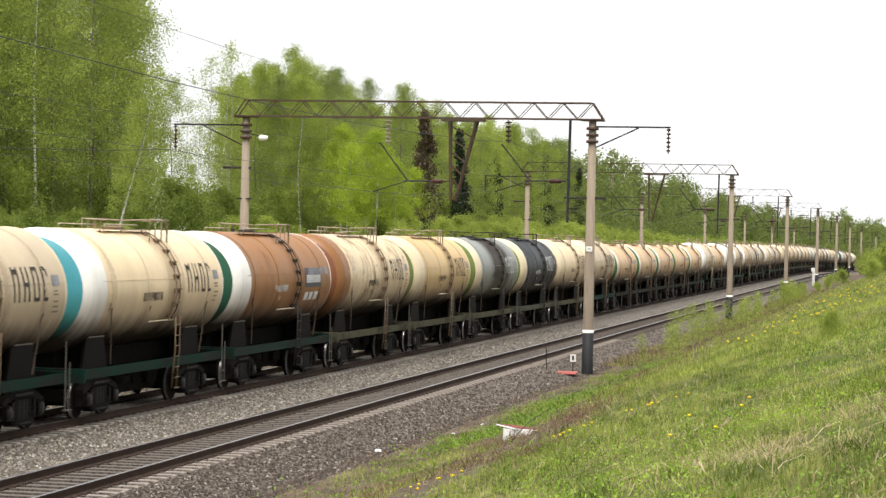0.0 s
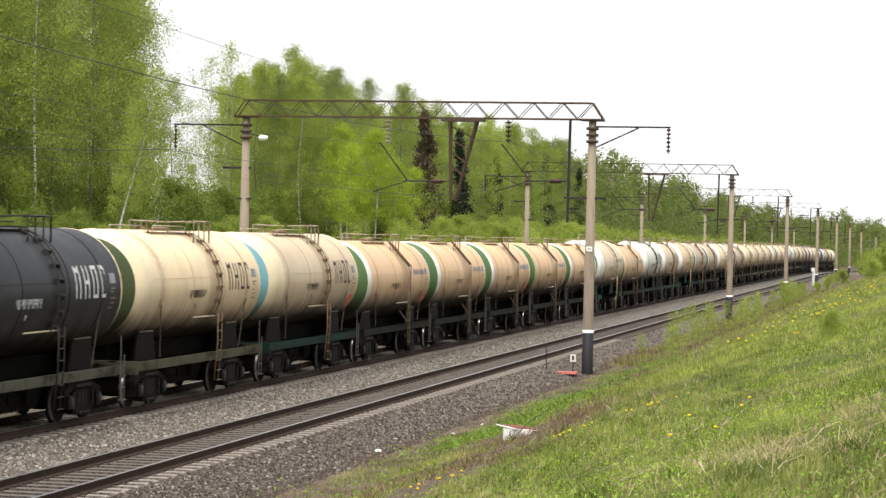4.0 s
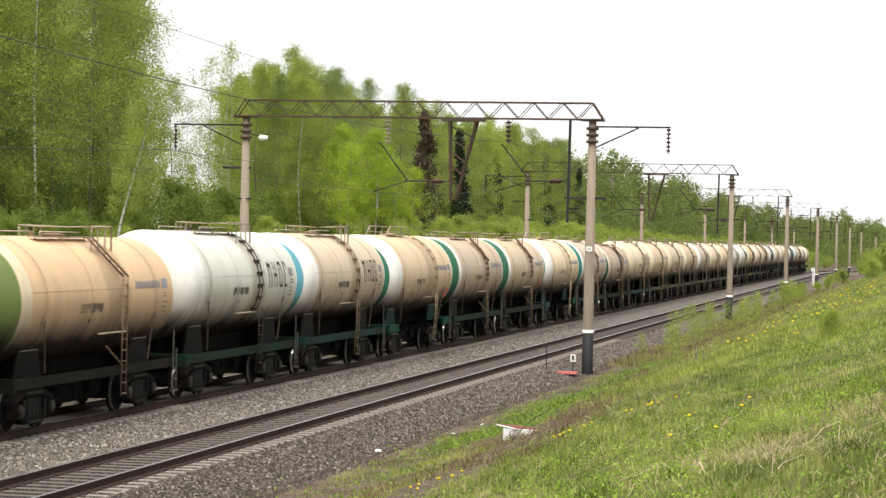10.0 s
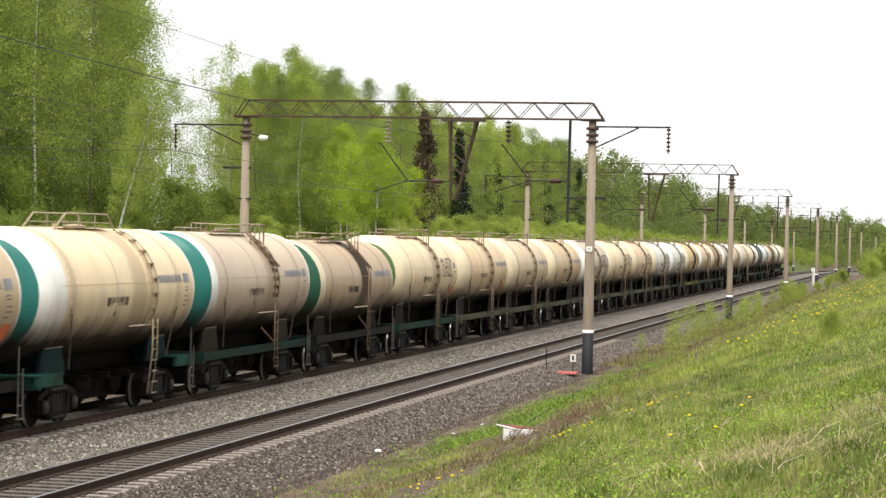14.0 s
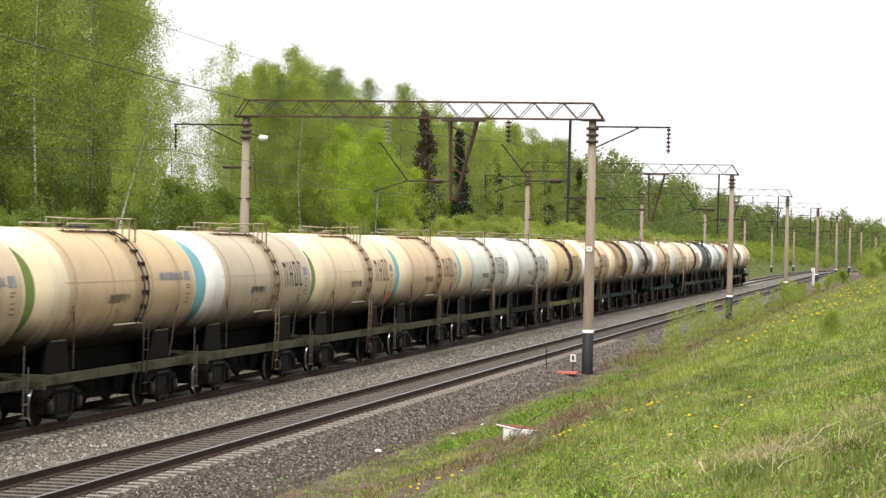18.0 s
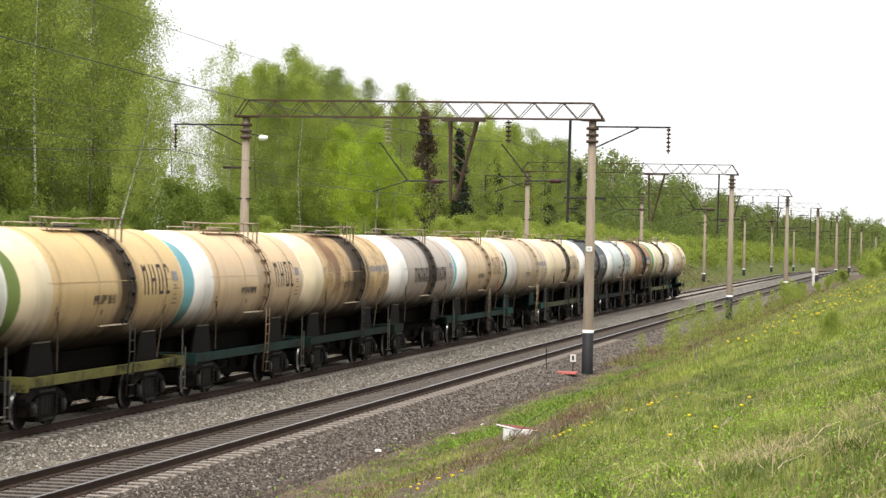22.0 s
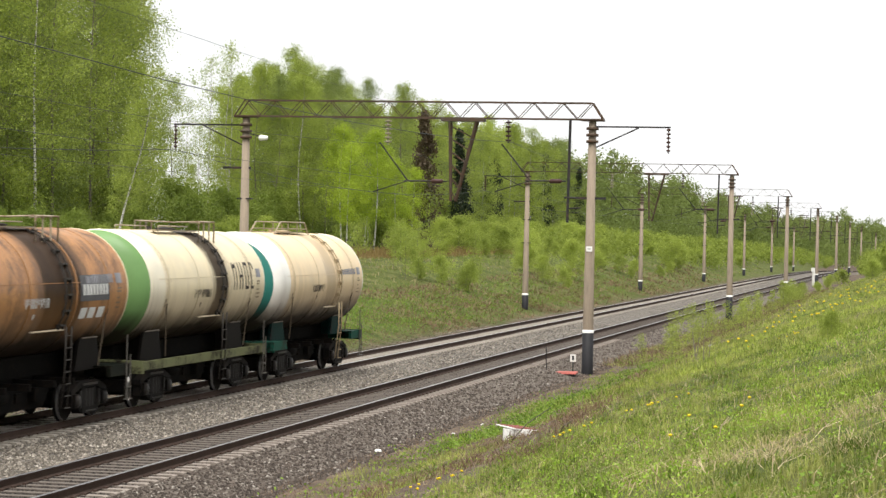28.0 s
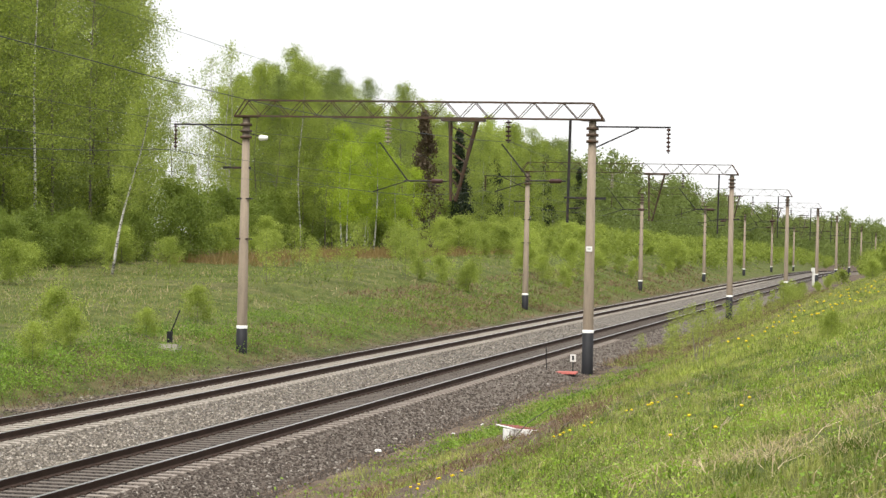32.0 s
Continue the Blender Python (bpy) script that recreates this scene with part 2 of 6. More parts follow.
# ---- surfaces of the setting ----
def ground_material():
    m, n, l, b = material("meadow_soil", 0.95, 0, 0.15)
    v = coords(n, l, "Object")
    big, mid, fine = noise_tex(n, l, v, 0.12, 4), noise_tex(n, l, v, 0.9, 5), noise_tex(n, l, v, 9.0, 5, 0.7)
    s = math_node(n, l, "ADD", math_node(n, l, "MULTIPLY", mid, 0.55), math_node(n, l, "MULTIPLY", fine, 0.45))
    green = ramp(n, l, s, [(0.32, (0.03, 0.042, 0.009)), (0.5, (0.072, 0.09, 0.02)), (0.66, (0.135, 0.148, 0.04))])
    dry = ramp(n, l, s, [(0.35, (0.05, 0.038, 0.023)), (0.5, (0.115, 0.088, 0.052)), (0.65, (0.22, 0.175, 0.105))])
    sx = n.new("ShaderNodeSeparateXYZ")
    l.new(v, sx.inputs[0])
    off_axis = math_node(n, l, "SUBTRACT", sx.outputs["Y"], 18.4)
    away = math_node(n, l, "MAXIMUM", math_node(n, l, "MULTIPLY", off_axis, -1.0), math_node(n, l, "MULTIPLY", off_axis, 1.75))
    strip = math_node(n, l, "ADD", math_node(n, l, "MULTIPLY", away, -0.16), math_node(n, l, "MULTIPLY", mid, 0.9))
    dirt = ramp(n, l, math_node(n, l, "ADD", strip, 1.85), [(0.30, (0, 0, 0)), (0.58, (1, 1, 1))])
    patch = ramp(n, l, math_node(n, l, "ADD", math_node(n, l, "MULTIPLY", big, 0.6), math_node(n, l, "MULTIPLY", mid, 0.4)), [(0.48, (0, 0, 0)), (0.62, (1, 1, 1))])
    col = mix(n, l, math_node(n, l, "MULTIPLY", patch, 0.4), green, dry)
    col = mix(n, l, dirt, col, ramp(n, l, s, [(0.33, (0.036, 0.028, 0.022)), (0.5, (0.10, 0.076, 0.057)), (0.67, (0.20, 0.152, 0.115))]))
    l.new(col, b.inputs["Base Color"])
    bump(n, l, b, s, 0.8, 0.15)
    return m


def ballast_material():
    m, n, l, b = material("ballast_stone", 0.95, 0, 0.2)
    v = coords(n, l, "Object")
    vo = n.new("ShaderNodeTexVoronoi")
    vo.inputs["Scale"].default_value = 17.0
    l.new(v, vo.inputs["Vector"])
    mid = noise_tex(n, l, v, 3.0, 4)
    grey = ramp(n, l, math_node(n, l, "ADD", math_node(n, l, "MULTIPLY", vo.outputs["Color"], 0.7), math_node(n, l, "MULTIPLY", mid, 0.4)), [(0.25, (0.045, 0.039, 0.034)), (0.5, (0.112, 0.099, 0.085)), (0.85, (0.27, 0.242, 0.208))])
    sx = n.new("ShaderNodeSeparateXYZ")
    l.new(v, sx.inputs[0])
    near = math_node(n, l, "ABSOLUTE", math_node(n, l, "SUBTRACT", sx.outputs["Y"], NEAR_Y))
    oil = ramp(n, l, math_node(n, l, "ADD", math_node(n, l, "MULTIPLY", near, 0.5), math_node(n, l, "MULTIPLY", mid, 0.12)), [(0.38, (1, 1, 1)), (0.56, (0, 0, 0))])
    side = math_node(n, l, "LESS_THAN", sx.outputs["Y"], NEAR_Y - 0.7)
    col = mix(n, l, math_node(n, l, "MULTIPLY", oil, 0.75), grey, (0.04, 0.031, 0.025))
    col = mix(n, l, math_node(n, l, "MULTIPLY", side, 0.55), col, (0.115, 0.092, 0.074))
    l.new(col, b.inputs["Base Color"])
    bump(n, l, b, vo.outputs["Distance"], 0.9, 0.04)
    return m


def concrete_material(name, colour, oiled=0.0):
    m, n, l, b = material(name, 0.85, 0, 0.25)
    v = coords(n, l, "Object")
    st = coords(n, l, "Object", (4, 4, 0.5))
    s = math_node(n, l, "ADD", math_node(n, l, "MULTIPLY", noise_tex(n, l, st, 2.0, 5), 0.6), math_node(n, l, "MULTIPLY", noise_tex(n, l, v, 25), 0.4))
    l.new(ramp(n, l, s, [(0.3, tuple(c * 0.68 for c in colour)), (0.55, colour), (0.75, tuple(min(1, c * 1.15) for c in colour))]), b.inputs["Base Color"])
    if oiled:
        # old oil and brake dust soak the middle between the rails
        sx = n.new("ShaderNodeSeparateXYZ")
        l.new(v, sx.inputs[0])
        mid = math_node(n, l, "ADD", math_node(n, l, "ABSOLUTE", sx.outputs["Y"]), math_node(n, l, "MULTIPLY", s, 0.3))
        wet = ramp(n, l, math_node(n, l, "MULTIPLY", mid, 0.5), [(0.5, (1, 1, 1)), (0.56, (0, 0, 0))])
        l.new(mix(n, l, math_node(n, l, "MULTIPLY", wet, oiled), b.inputs["Base Color"].links[0].from_socket, (0.05, 0.04, 0.033)), b.inputs["Base Color"])
    bump(n, l, b, s, 0.3, 0.01)
    return m


def leaf_material(name, dark, light, through_light=0.45, dry=None, mottle=0.0):
    m, n, l, b = material(name, 0.55, 0, 0.3)
    g = n.new("ShaderNodeNewGeometry")
    oi = n.new("ShaderNodeObjectInfo")
    v = coords(n, l, "Object")
    broad = noise_tex(n, l, v, 0.7, 3)
    s = math_node(n, l, "ADD", math_node(n, l, "MULTIPLY", g.outputs["Random Per Island"], 0.28), math_node(n, l, "ADD", math_node(n, l, "MULTIPLY", broad, 0.62), math_node(n, l, "MULTIPLY", oi.outputs["Random"], 0.2)))
    if mottle:
        # darker and lighter clumps a step or two across
        clump = ramp(n, l, noise_tex(n, l, v, 0.9, 4), [(0.38, (0, 0, 0)), (0.62, (1, 1, 1))])
        s = math_node(n, l, "ADD", s, math_node(n, l, "MULTIPLY", math_node(n, l, "SUBTRACT", clump, 0.5), mottle))
    col = ramp(n, l, s, [(0.2, dark), (0.8, light)])
    if dry:
        # withered or trodden patches
        p = math_node(n, l, "ADD", math_node(n, l, "MULTIPLY", noise_tex(n, l, v, 0.13, 3), 0.55), math_node(n, l, "ADD", math_node(n, l, "MULTIPLY", noise_tex(n, l, v, 0.9, 3), 0.3), math_node(n, l, "MULTIPLY", g.outputs["Random Per Island"], 0.15)))
        col = mix(n, l, math_node(n, l, "MULTIPLY", ramp(n, l, p, [(0.45, (0, 0, 0)), (0.61, (1, 1, 1))]), 0.75), col, dry)
    l.new(col, b.inputs["Base Color"])
    t = n.new("ShaderNodeBsdfTranslucent")
    l.new(col, t.inputs["Color"])
    mx = n.new("ShaderNodeMixShader")
    mx.inputs[0].default_value = through_light
    l.new(b.outputs[0], mx.inputs[1]), l.new(t.outputs[0], mx.inputs[2])
    l.new(mx.outputs[0], n["Material Output"].inputs[0])
    return m


def birch_bark():
    m, n, l, b = material("birch_bark", 0.8, 0, 0.2)
    v = coords(n, l, "Object", (3, 3, 9))
    s = noise_tex(n, l, v, 1.0, 5, 0.7)
    l.new(ramp(n, l, s, [(0.42, (0.05, 0.045, 0.04)), (0.5, (0.5, 0.48, 0.43)), (0.7, (0.68, 0.66, 0.6))]), b.inputs["Base Color"])
    return m


SOIL, BALLAST = ground_material(), ballast_material()
RAIL_TOP = plain("worn_rail_steel", (0.42, 0.41, 0.42), 0.28, 0.9, 0.12)
RAIL_SIDE = plain("rusty_rail_steel", (0.05, 0.031, 0.023), 0.85, 0.0, 0.35)
SLEEPER = concrete_material("sleeper_concrete", (0.33, 0.295, 0.25))
SLEEPER_DARK = concrete_material("dusty_sleeper_concrete", (0.245, 0.208, 0.177), 0.6)
SLEEPER_OLD = concrete_material("oil_dark_sleeper_concrete", (0.10, 0.08, 0.066))
POLE_C = concrete_material("pole_concrete", (0.275, 0.222, 0.165))
BLACK_PAINT = plain("black_paint", (0.018, 0.018, 0.02), 0.6)
WHITE_PAINT = plain("white_paint", (0.75, 0.74, 0.7), 0.6, vary=0.12)
STRIPE_RED = plain("dull_dark_red_paint", (0.20, 0.07, 0.055), 0.8, vary=0.5)
RED_PAINT = plain("faded_red_paint", (0.36, 0.10, 0.08), 0.7, vary=0.4)
TRUSS = rusty("rusty_lattice_steel", (0.085, 0.06, 0.042), (0.11, 0.055, 0.03), 0.6)
DARK_STEEL = rusty("dark_steel", (0.035, 0.033, 0.033), (0.075, 0.045, 0.03), 0.5)
INSULATOR = plain("brown_glazed_ceramic", (0.06, 0.03, 0.024), 0.4, 0, 0.2)
CERAMIC = plain("stained_pale_disc", (0.30, 0.26, 0.19), 0.3, 0, 0.3)
WIRE = plain("dull_copper_wire", (0.045, 0.05, 0.045), 0.6)
BARK, GREY_BARK = birch_bark(), plain("grey_bark", (0.17, 0.15, 0.12), 0.9)
LEAF_A = leaf_material("birch_leaf", (0.135, 0.186, 0.024), (0.47, 0.55, 0.115), 0.55)
LEAF_B = leaf_material("young_birch_leaf", (0.22, 0.31, 0.022), (0.50, 0.61, 0.07), 0.55)
LEAF_C = leaf_material("aspen_leaf", (0.11, 0.147, 0.034), (0.32, 0.39, 0.115), 0.55)
# undergrowth green, darkened to carry the shade below the tree crowns
LEAF_SHADE = leaf_material("dark_undergrowth_leaf", (0.10, 0.145, 0.024), (0.26, 0.33, 0.06), 0.5)
NEEDLE = leaf_material("spruce_needle", (0.012, 0.022, 0.010), (0.035, 0.05, 0.022), 0.2)
BROWN_NEEDLE = leaf_material("bare_twig", (0.05, 0.038, 0.02), (0.13, 0.09, 0.048), 0.2)

# ---- ground, one sheet to the horizon ----
gx = np.unique(np.concatenate([np.linspace(-3000, -100, 12), np.linspace(-100, 10, 23), np.linspace(10, 70, 121), np.linspace(70, 240, 171), np.linspace(240, 700, 93), np.linspace(700, 4000, 20)]))
gy = np.unique(np.concatenate([np.linspace(-2500, -40, 12), np.linspace(-40, -4, 19), np.linspace(-4, 14, 55), np.linspace(14, 23, 7), np.linspace(23, 40, 52), np.linspace(40, 100, 41), np.linspace(100, 2500, 14)]))
gxx, gyy = np.meshgrid(gx, gy, indexing="ij")
gv = np.stack([gxx, gyy, ground_z(gxx, gyy)], -1).reshape(-1, 3)
ix, iy = np.meshgrid(np.arange(len(gx) - 1), np.arange(len(gy) - 1), indexing="ij")
a = (ix * len(gy) + iy).ravel()
ground = new("ground", soup("ground", gv, np.stack([a, a + len(gy), a + len(gy) + 1, a + 1], 1), [SOIL], smooth=True))
tagged(ground, "spring grass and brown soil beside a railway", "ground", kind="structure")

# ---- ballast bed and rails ----
stations = np.unique(np.concatenate([np.linspace(-700, 0, 8), np.linspace(0, 330, 67), np.linspace(330, 1100, 78)]))
section = [(12.5, -0.62), (13.9, -0.27), (14.1, -0.225), (15.0, -0.205), (16.2, -0.205), (17.1, -0.225), (18.2, -0.235), (19.4, -0.225), (20.4, -0.205), (21.5, -0.205), (22.5, -0.225), (22.8, -0.27), (24.3, -0.62)]
bv = [(x, y + float(swing(x)), z + float(drop(x))) for x in stations for y, z in section]
k = len(section)
bf = [(i * k + j, (i + 1) * k + j, (i + 1) * k + j + 1, i * k + j + 1) for i in range(len(stations) - 1) for j in range(k - 1)]
ballast_bed = new("ballast_bed", soup("ballast_bed", bv, bf, [BALLAST], smooth=False))
tagged(ballast_bed, "grey crushed-stone ballast bed under two tracks", "ballast", kind="structure")


def rail(y):
    prof = [(-0.075, -0.18), (-0.075, -0.165), (-0.012, -0.14), (-0.010, -0.045), (-0.037, -0.035), (-0.037, -0.004), (-0.03, 0.0), (0.03, 0.0), (0.037, -0.004), (0.037, -0.035), (0.010, -0.045), (0.012, -0.14), (0.075, -0.165), (0.075, -0.18)]
    v = [(x, y + float(swing(x)) + p, float(drop(x)) + q) for x in stations for p, q in prof]
    n = len(prof)
    f, mi = [], []
    for i in range(len(stations) - 1):
        for j in range(n - 1):
            f.append((i * n + j, i * n + j + 1, (i + 1) * n + j + 1, (i + 1) * n + j))
            mi.append(0 if j in (5, 6, 7) else 1)
    ob = new("rail", soup("rail", v, f, [RAIL_TOP, RAIL_SIDE], mi))
    return tagged(ob, "rust-brown steel rail with a worn bright head", "rail", "rails of the line", "structure")


for c in (NEAR_Y, TRAIN_Y):
    for s in (-0.797, 0.797):
        rail(c + s)

# ---- overhead line: portals of concrete poles and lattice beams ----
PORTAL_X = 86.44
R_Y, L_Y = 12.5, 26.45


def insulator_string(parent, x, y, top, bottom, mat, r=0.12, name="insulator"):
    s = Shape()
    s.tube((x, y, top), (x, y, bottom), 0.025, 6)
    count = max(3, int((top - bottom) / 0.16))
    for i in range(count):
        z = top - 0.1 - (top - bottom - 0.2) * i / max(1, count - 1)
        s.turned([(z + 0.05, 0.03), (z + 0.03, r), (z - 0.01, r), (z - 0.04, 0.03)], "Z", 10, (x, y, 0))
    return part(name, s, mat, parent, "string of ribbed insulator discs")


def portal(x0, first, far=False):
    root = tagged(new("line_portal"), "railway line portal of two concrete poles and a rusty lattice beam", "line portal", "portals along the line")
    for y, base, black in ((R_Y, -0.75, 1.15), (L_Y, -0.2, 0.91)):
        p = part("pole", Shape().turned([(black, 0.212), (9.3, 0.145), (9.3, 0.0)], "Z", 16, (0, y, 0)), POLE_C, root, "weathered round concrete pole")
        part("painted_foot", Shape().turned([(base, 0.225), (black - 0.1, 0.222), (black - 0.1, 0.0)], "Z", 16, (0, y, 0)), BLACK_PAINT, p, "black painted pole foot")
        part("white_ring", Shape().turned([(black - 0.1, 0.224), (black + 0.02, 0.222), (black + 0.02, 0.1)], "Z", 16, (0, y, 0)), WHITE_PAINT, p, "white painted ring")
        part("clamp", Shape().box((0, y, 9.28), (0.5, 0.9, 0.08)), TRUSS, root)
        for z in (8.4, 8.65, 8.9):
            part("pole_collar", Shape().turned([(z, 0.16), (z, 0.24), (z + 0.1, 0.24), (z + 0.1, 0.16)], "Z", 12, (0, y, 0)), TRUSS, root)
    # lattice beam
    lo, hi, d = 9.30, 9.93, 0.25
    for x in (-d, d):
        part("bottom_chord", Shape().box((x, (R_Y + L_Y) / 2, lo), (0.05, L_Y - R_Y + 0.85, 0.05 if first else 0.020 if far else 0.032)), TRUSS, root)
        part("top_chord", Shape().box((x, (R_Y + L_Y) / 2, hi), (0.05, L_Y - R_Y + 0.05, 0.045 if first else 0.018 if far else 0.028)), TRUSS, root)
    n = 12
    w = (L_Y - R_Y) / n
    for i in range(n):
        y = R_Y + i * w
        for x in (-d, d):
            if first:
                part("diagonal", Shape().tube((x, y, hi), (x, y + w / 2, lo), 0.017, 4), TRUSS, root)
                part("diagonal", Shape().tube((x, y + w / 2, lo), (x, y + w, hi), 0.017, 4), TRUSS, root)
        part("cross_tie", Shape().tube((-d, y + w / 2, lo), (d, y + w / 2, lo), 0.016, 4), TRUSS, root)
        part("cross_tie", Shape().tube((-d, y, hi), (d, y + w, hi), 0.015, 4), TRUSS, root)
    slim = 0.007 if far else 0.011
    for x in () if first else (-d, d):
        zigzag = Shape()
        for i in range(n):
            y = R_Y + i * w
            zigzag.tube((x, y, hi), (x, y + w / 2, lo), slim, 4).tube((x, y + w / 2, lo), (x, y + w, hi), slim, 4)
        tagged(part("lattice", zigzag, TRUSS, root), kind="stuff")
    for y, o in ((R_Y, -0.42), (L_Y, 0.42)):
        for x in (-d, d):
            part("end_strut", Shape().tube((x, y, hi), (x, y + o, lo), 0.028, 4), TRUSS, root)
    # hanging lattice bracket between the tracks
    part("bracket_plate", Shape().box((0, 17.6, 9.22), (0.55, 1.7, 0.09)), TRUSS, root)
    legs = [((-0.22, 18.12), (-0.08, 18.05)), ((0.22, 18.12), (0.08, 18.05)), ((-0.22, 17.05), (-0.08, 17.85)), ((0.22, 17.05), (0.08, 17.85))]
    for (xa, ya), (xb, yb) in legs:
        part("bracket_leg", Shape().tube((xa, ya, 9.2), (xb, yb, 6.05), 0.045, 4), TRUSS, root)
    for i in range(6):
        z = 9.0 - 0.5 * i
        u = (9.2 - z) / 3.15
        for sx in (-1, 1):
            xx = sx * (0.22 - 0.14 * u)
            part("lacing", Shape().tube((xx, 18.12 - 0.07 * u, z), (xx, 17.05 + 0.8 * (u + 0.14), z - 0.45), 0.015, 4), TRUSS, root)
    # drop post by the near pole, with its arm
    part("drop_post", Shape().tube((0, 13.37, 9.28), (0, 13.41, 5.3), 0.055, 8), DARK_STEEL, root, "slim steel drop post")
    part("lower_arm", Shape().tube((0, 13.55, 6.27), (0, 12.2, 6.25), 0.045, 6), DARK_STEEL, root)
    part("short_arm", Shape().tube((0, 13.42, 5.85), (0, 12.9, 5.88), 0.03, 6), DARK_STEEL, root)
    # suspension over each track
    insulator_string(root, 0, 20.62, 9.25, 8.24, CERAMIC, 0.13)
    insulator_string(root, 0, 15.80, 9.25, 8.35, INSULATOR, 0.12)
    for (ya, za), (yb, zb), arm in (((20.95, 8.32), (19.78, 6.82), 18.2), ((16.06, 8.32), (14.9, 6.9), 13.5)):
        part("stay", Shape().tube((0, ya, za), (0, yb, zb), 0.03, 6), DARK_STEEL, root)
        part("registration_arm", Shape().tube((0, yb + 0.15, zb), (0, arm, zb), 0.035, 6), DARK_STEEL, root)
        part("arm_insulator", Shape().turned([(arm + 0.15, 0.03), (arm + 0.2, 0.09), (arm + 0.6, 0.09), (arm + 0.65, 0.03)], "Y", 8, (0, 0, zb)), INSULATOR, root)
        part("steady_arm", Shape().tube((0, yb, zb), (0, yb + 1.4, zb - 0.45), 0.022, 6), DARK_STEEL, root)
    # side brackets for the feeder wires
    for y, o, zb in ((L_Y, 1, 8.94), (R_Y, -1, 9.03))[:2 if first else 1]:
        part("feeder_arm", Shape().box((0, y + o * 1.55, zb), (0.07, 2.95, 0.06)), DARK_STEEL, root)
        part("feeder_stay", Shape().tube((0, y + o * 0.15, zb - 0.8), (0, y + o * 1.8, zb - 0.03), 0.03, 6), DARK_STEEL, root)
        insulator_string(root, 0, y + o * 2.95, zb, zb - 1.0, INSULATOR, 0.08)
    for y, z in ((L_Y, 7.23), (R_Y, 6.26)):
        part("crossarm", Shape().box((0, y + 0.35 * (1 if y == L_Y else 0), z), (0.12, 1.15, 0.09)), DARK_STEEL, root)
    for z in (4.39, 6.0):
        part("cable_clip", Shape().box((0, L_Y, z), (0.3, 0.6, 0.05)), DARK_STEEL, root)
    if first:
        part("floodlight", Shape().turned([(-0.2, 0.04), (-0.15, 0.09), (0.1, 0.13), (0.18, 0.08), (0.2, 0.0)], "Y", 14, (-0.25, 25.66, 8.42)), WHITE_PAINT, root, "round white floodlight head")
        part("lamp_arm", Shape().tube((-0.1, 26.3, 8.6), (-0.25, 25.75, 8.47), 0.025, 6), DARK_STEEL, root)
        plate = part("number_plate", Shape().box((-0.19, 12.5, 4.30), (0.012, 0.24, 0.2)), WHITE_PAINT, root, "small white enamel plate")
        part("plate_mark", Shape().box((-0.198, 12.5, 4.30), (0.006, 0.1, 0.03)), BLACK_PAINT, plate)
    root.matrix_basis = pose(x0, float(swing(x0)), float(drop(x0)))
    return root


portal(PORTAL_X, True)
portal(PORTAL_X + 66, False)
third = portal(PORTAL_X + 131, False, True)
for i in range(3, 8):
    x = PORTAL_X + 65.5 * i
    copy_thing(third, pose(x, float(swing(x)), float(drop(x))))


def wire(name, y, heights, sag, label, r=0.012, near_end=0.0):
    """A wire over the spans between portals, hanging a little in each."""
    pts = []
    for i in range(-1, 7):
        xa = PORTAL_X + 66 * i
        for j in range(0 if i == -1 else 1, 9):
            u = j / 8
            x = xa + 66 * u
            pts.append((x, y + float(swing(x)), heights + (near_end * (1 - u) if i == -1 else 0.0) - (0.2 * sag if i == -1 and near_end else sag) * 4 * u * (1 - u) + float(drop(x))))
    s = Shape().path(pts, r, 4)
    return tagged(new(name, s.mesh(name, [WIRE])), label, "wire", "overhead wires")


wire("messenger_wire", 15.65, 8.38, 0.62, "thin dark messenger wire above the near track", 0.010)
wire("earth_wire", 15.72, 8.44, 0.5, "thin dark second wire above the near track", 0.005, 0.95)
wire("messenger_wire", 20.75, 8.26, 0.55, "thin dark messenger wire above the far track", 0.006)
wire("contact_wire", NEAR_Y, 6.35, 0.03, "thin copper contact wire above the near track", 0.005)
wire("contact_wire", TRAIN_Y, 6.35, 0.03, "thin copper contact wire above the far track", 0.005)
wire("feeder_wire", 29.4, 7.93, 0.9, "thin dark feeder wire on the forest side")

# ---- trees ----
def leaf_quads(rs, pts, per, spread, size):
    """Small leaf sprays round the points, each a bent quad turned at random."""
    c = np.repeat(np.asarray(pts), per, 0)
    c = c + rs.normal(0, 1, c.shape) * spread
    n = len(c)
    d = rs.normal(0, 1, (n, 3))
    d /= np.linalg.norm(d, axis=1)[:, None]
    e = np.cross(d, rs.normal(0, 1, (n, 3)))
    e /= np.linalg.norm(e, axis=1)[:, None]
    s = size * rs.uniform(0.6, 1.35, (n, 1))
    v = np.stack([c - d * s, c + e * s * 0.55, c + d * s, c - e * s * 0.55], 1)
    return v.reshape(-1, 3), np.arange(4 * n).reshape(-1, 4)


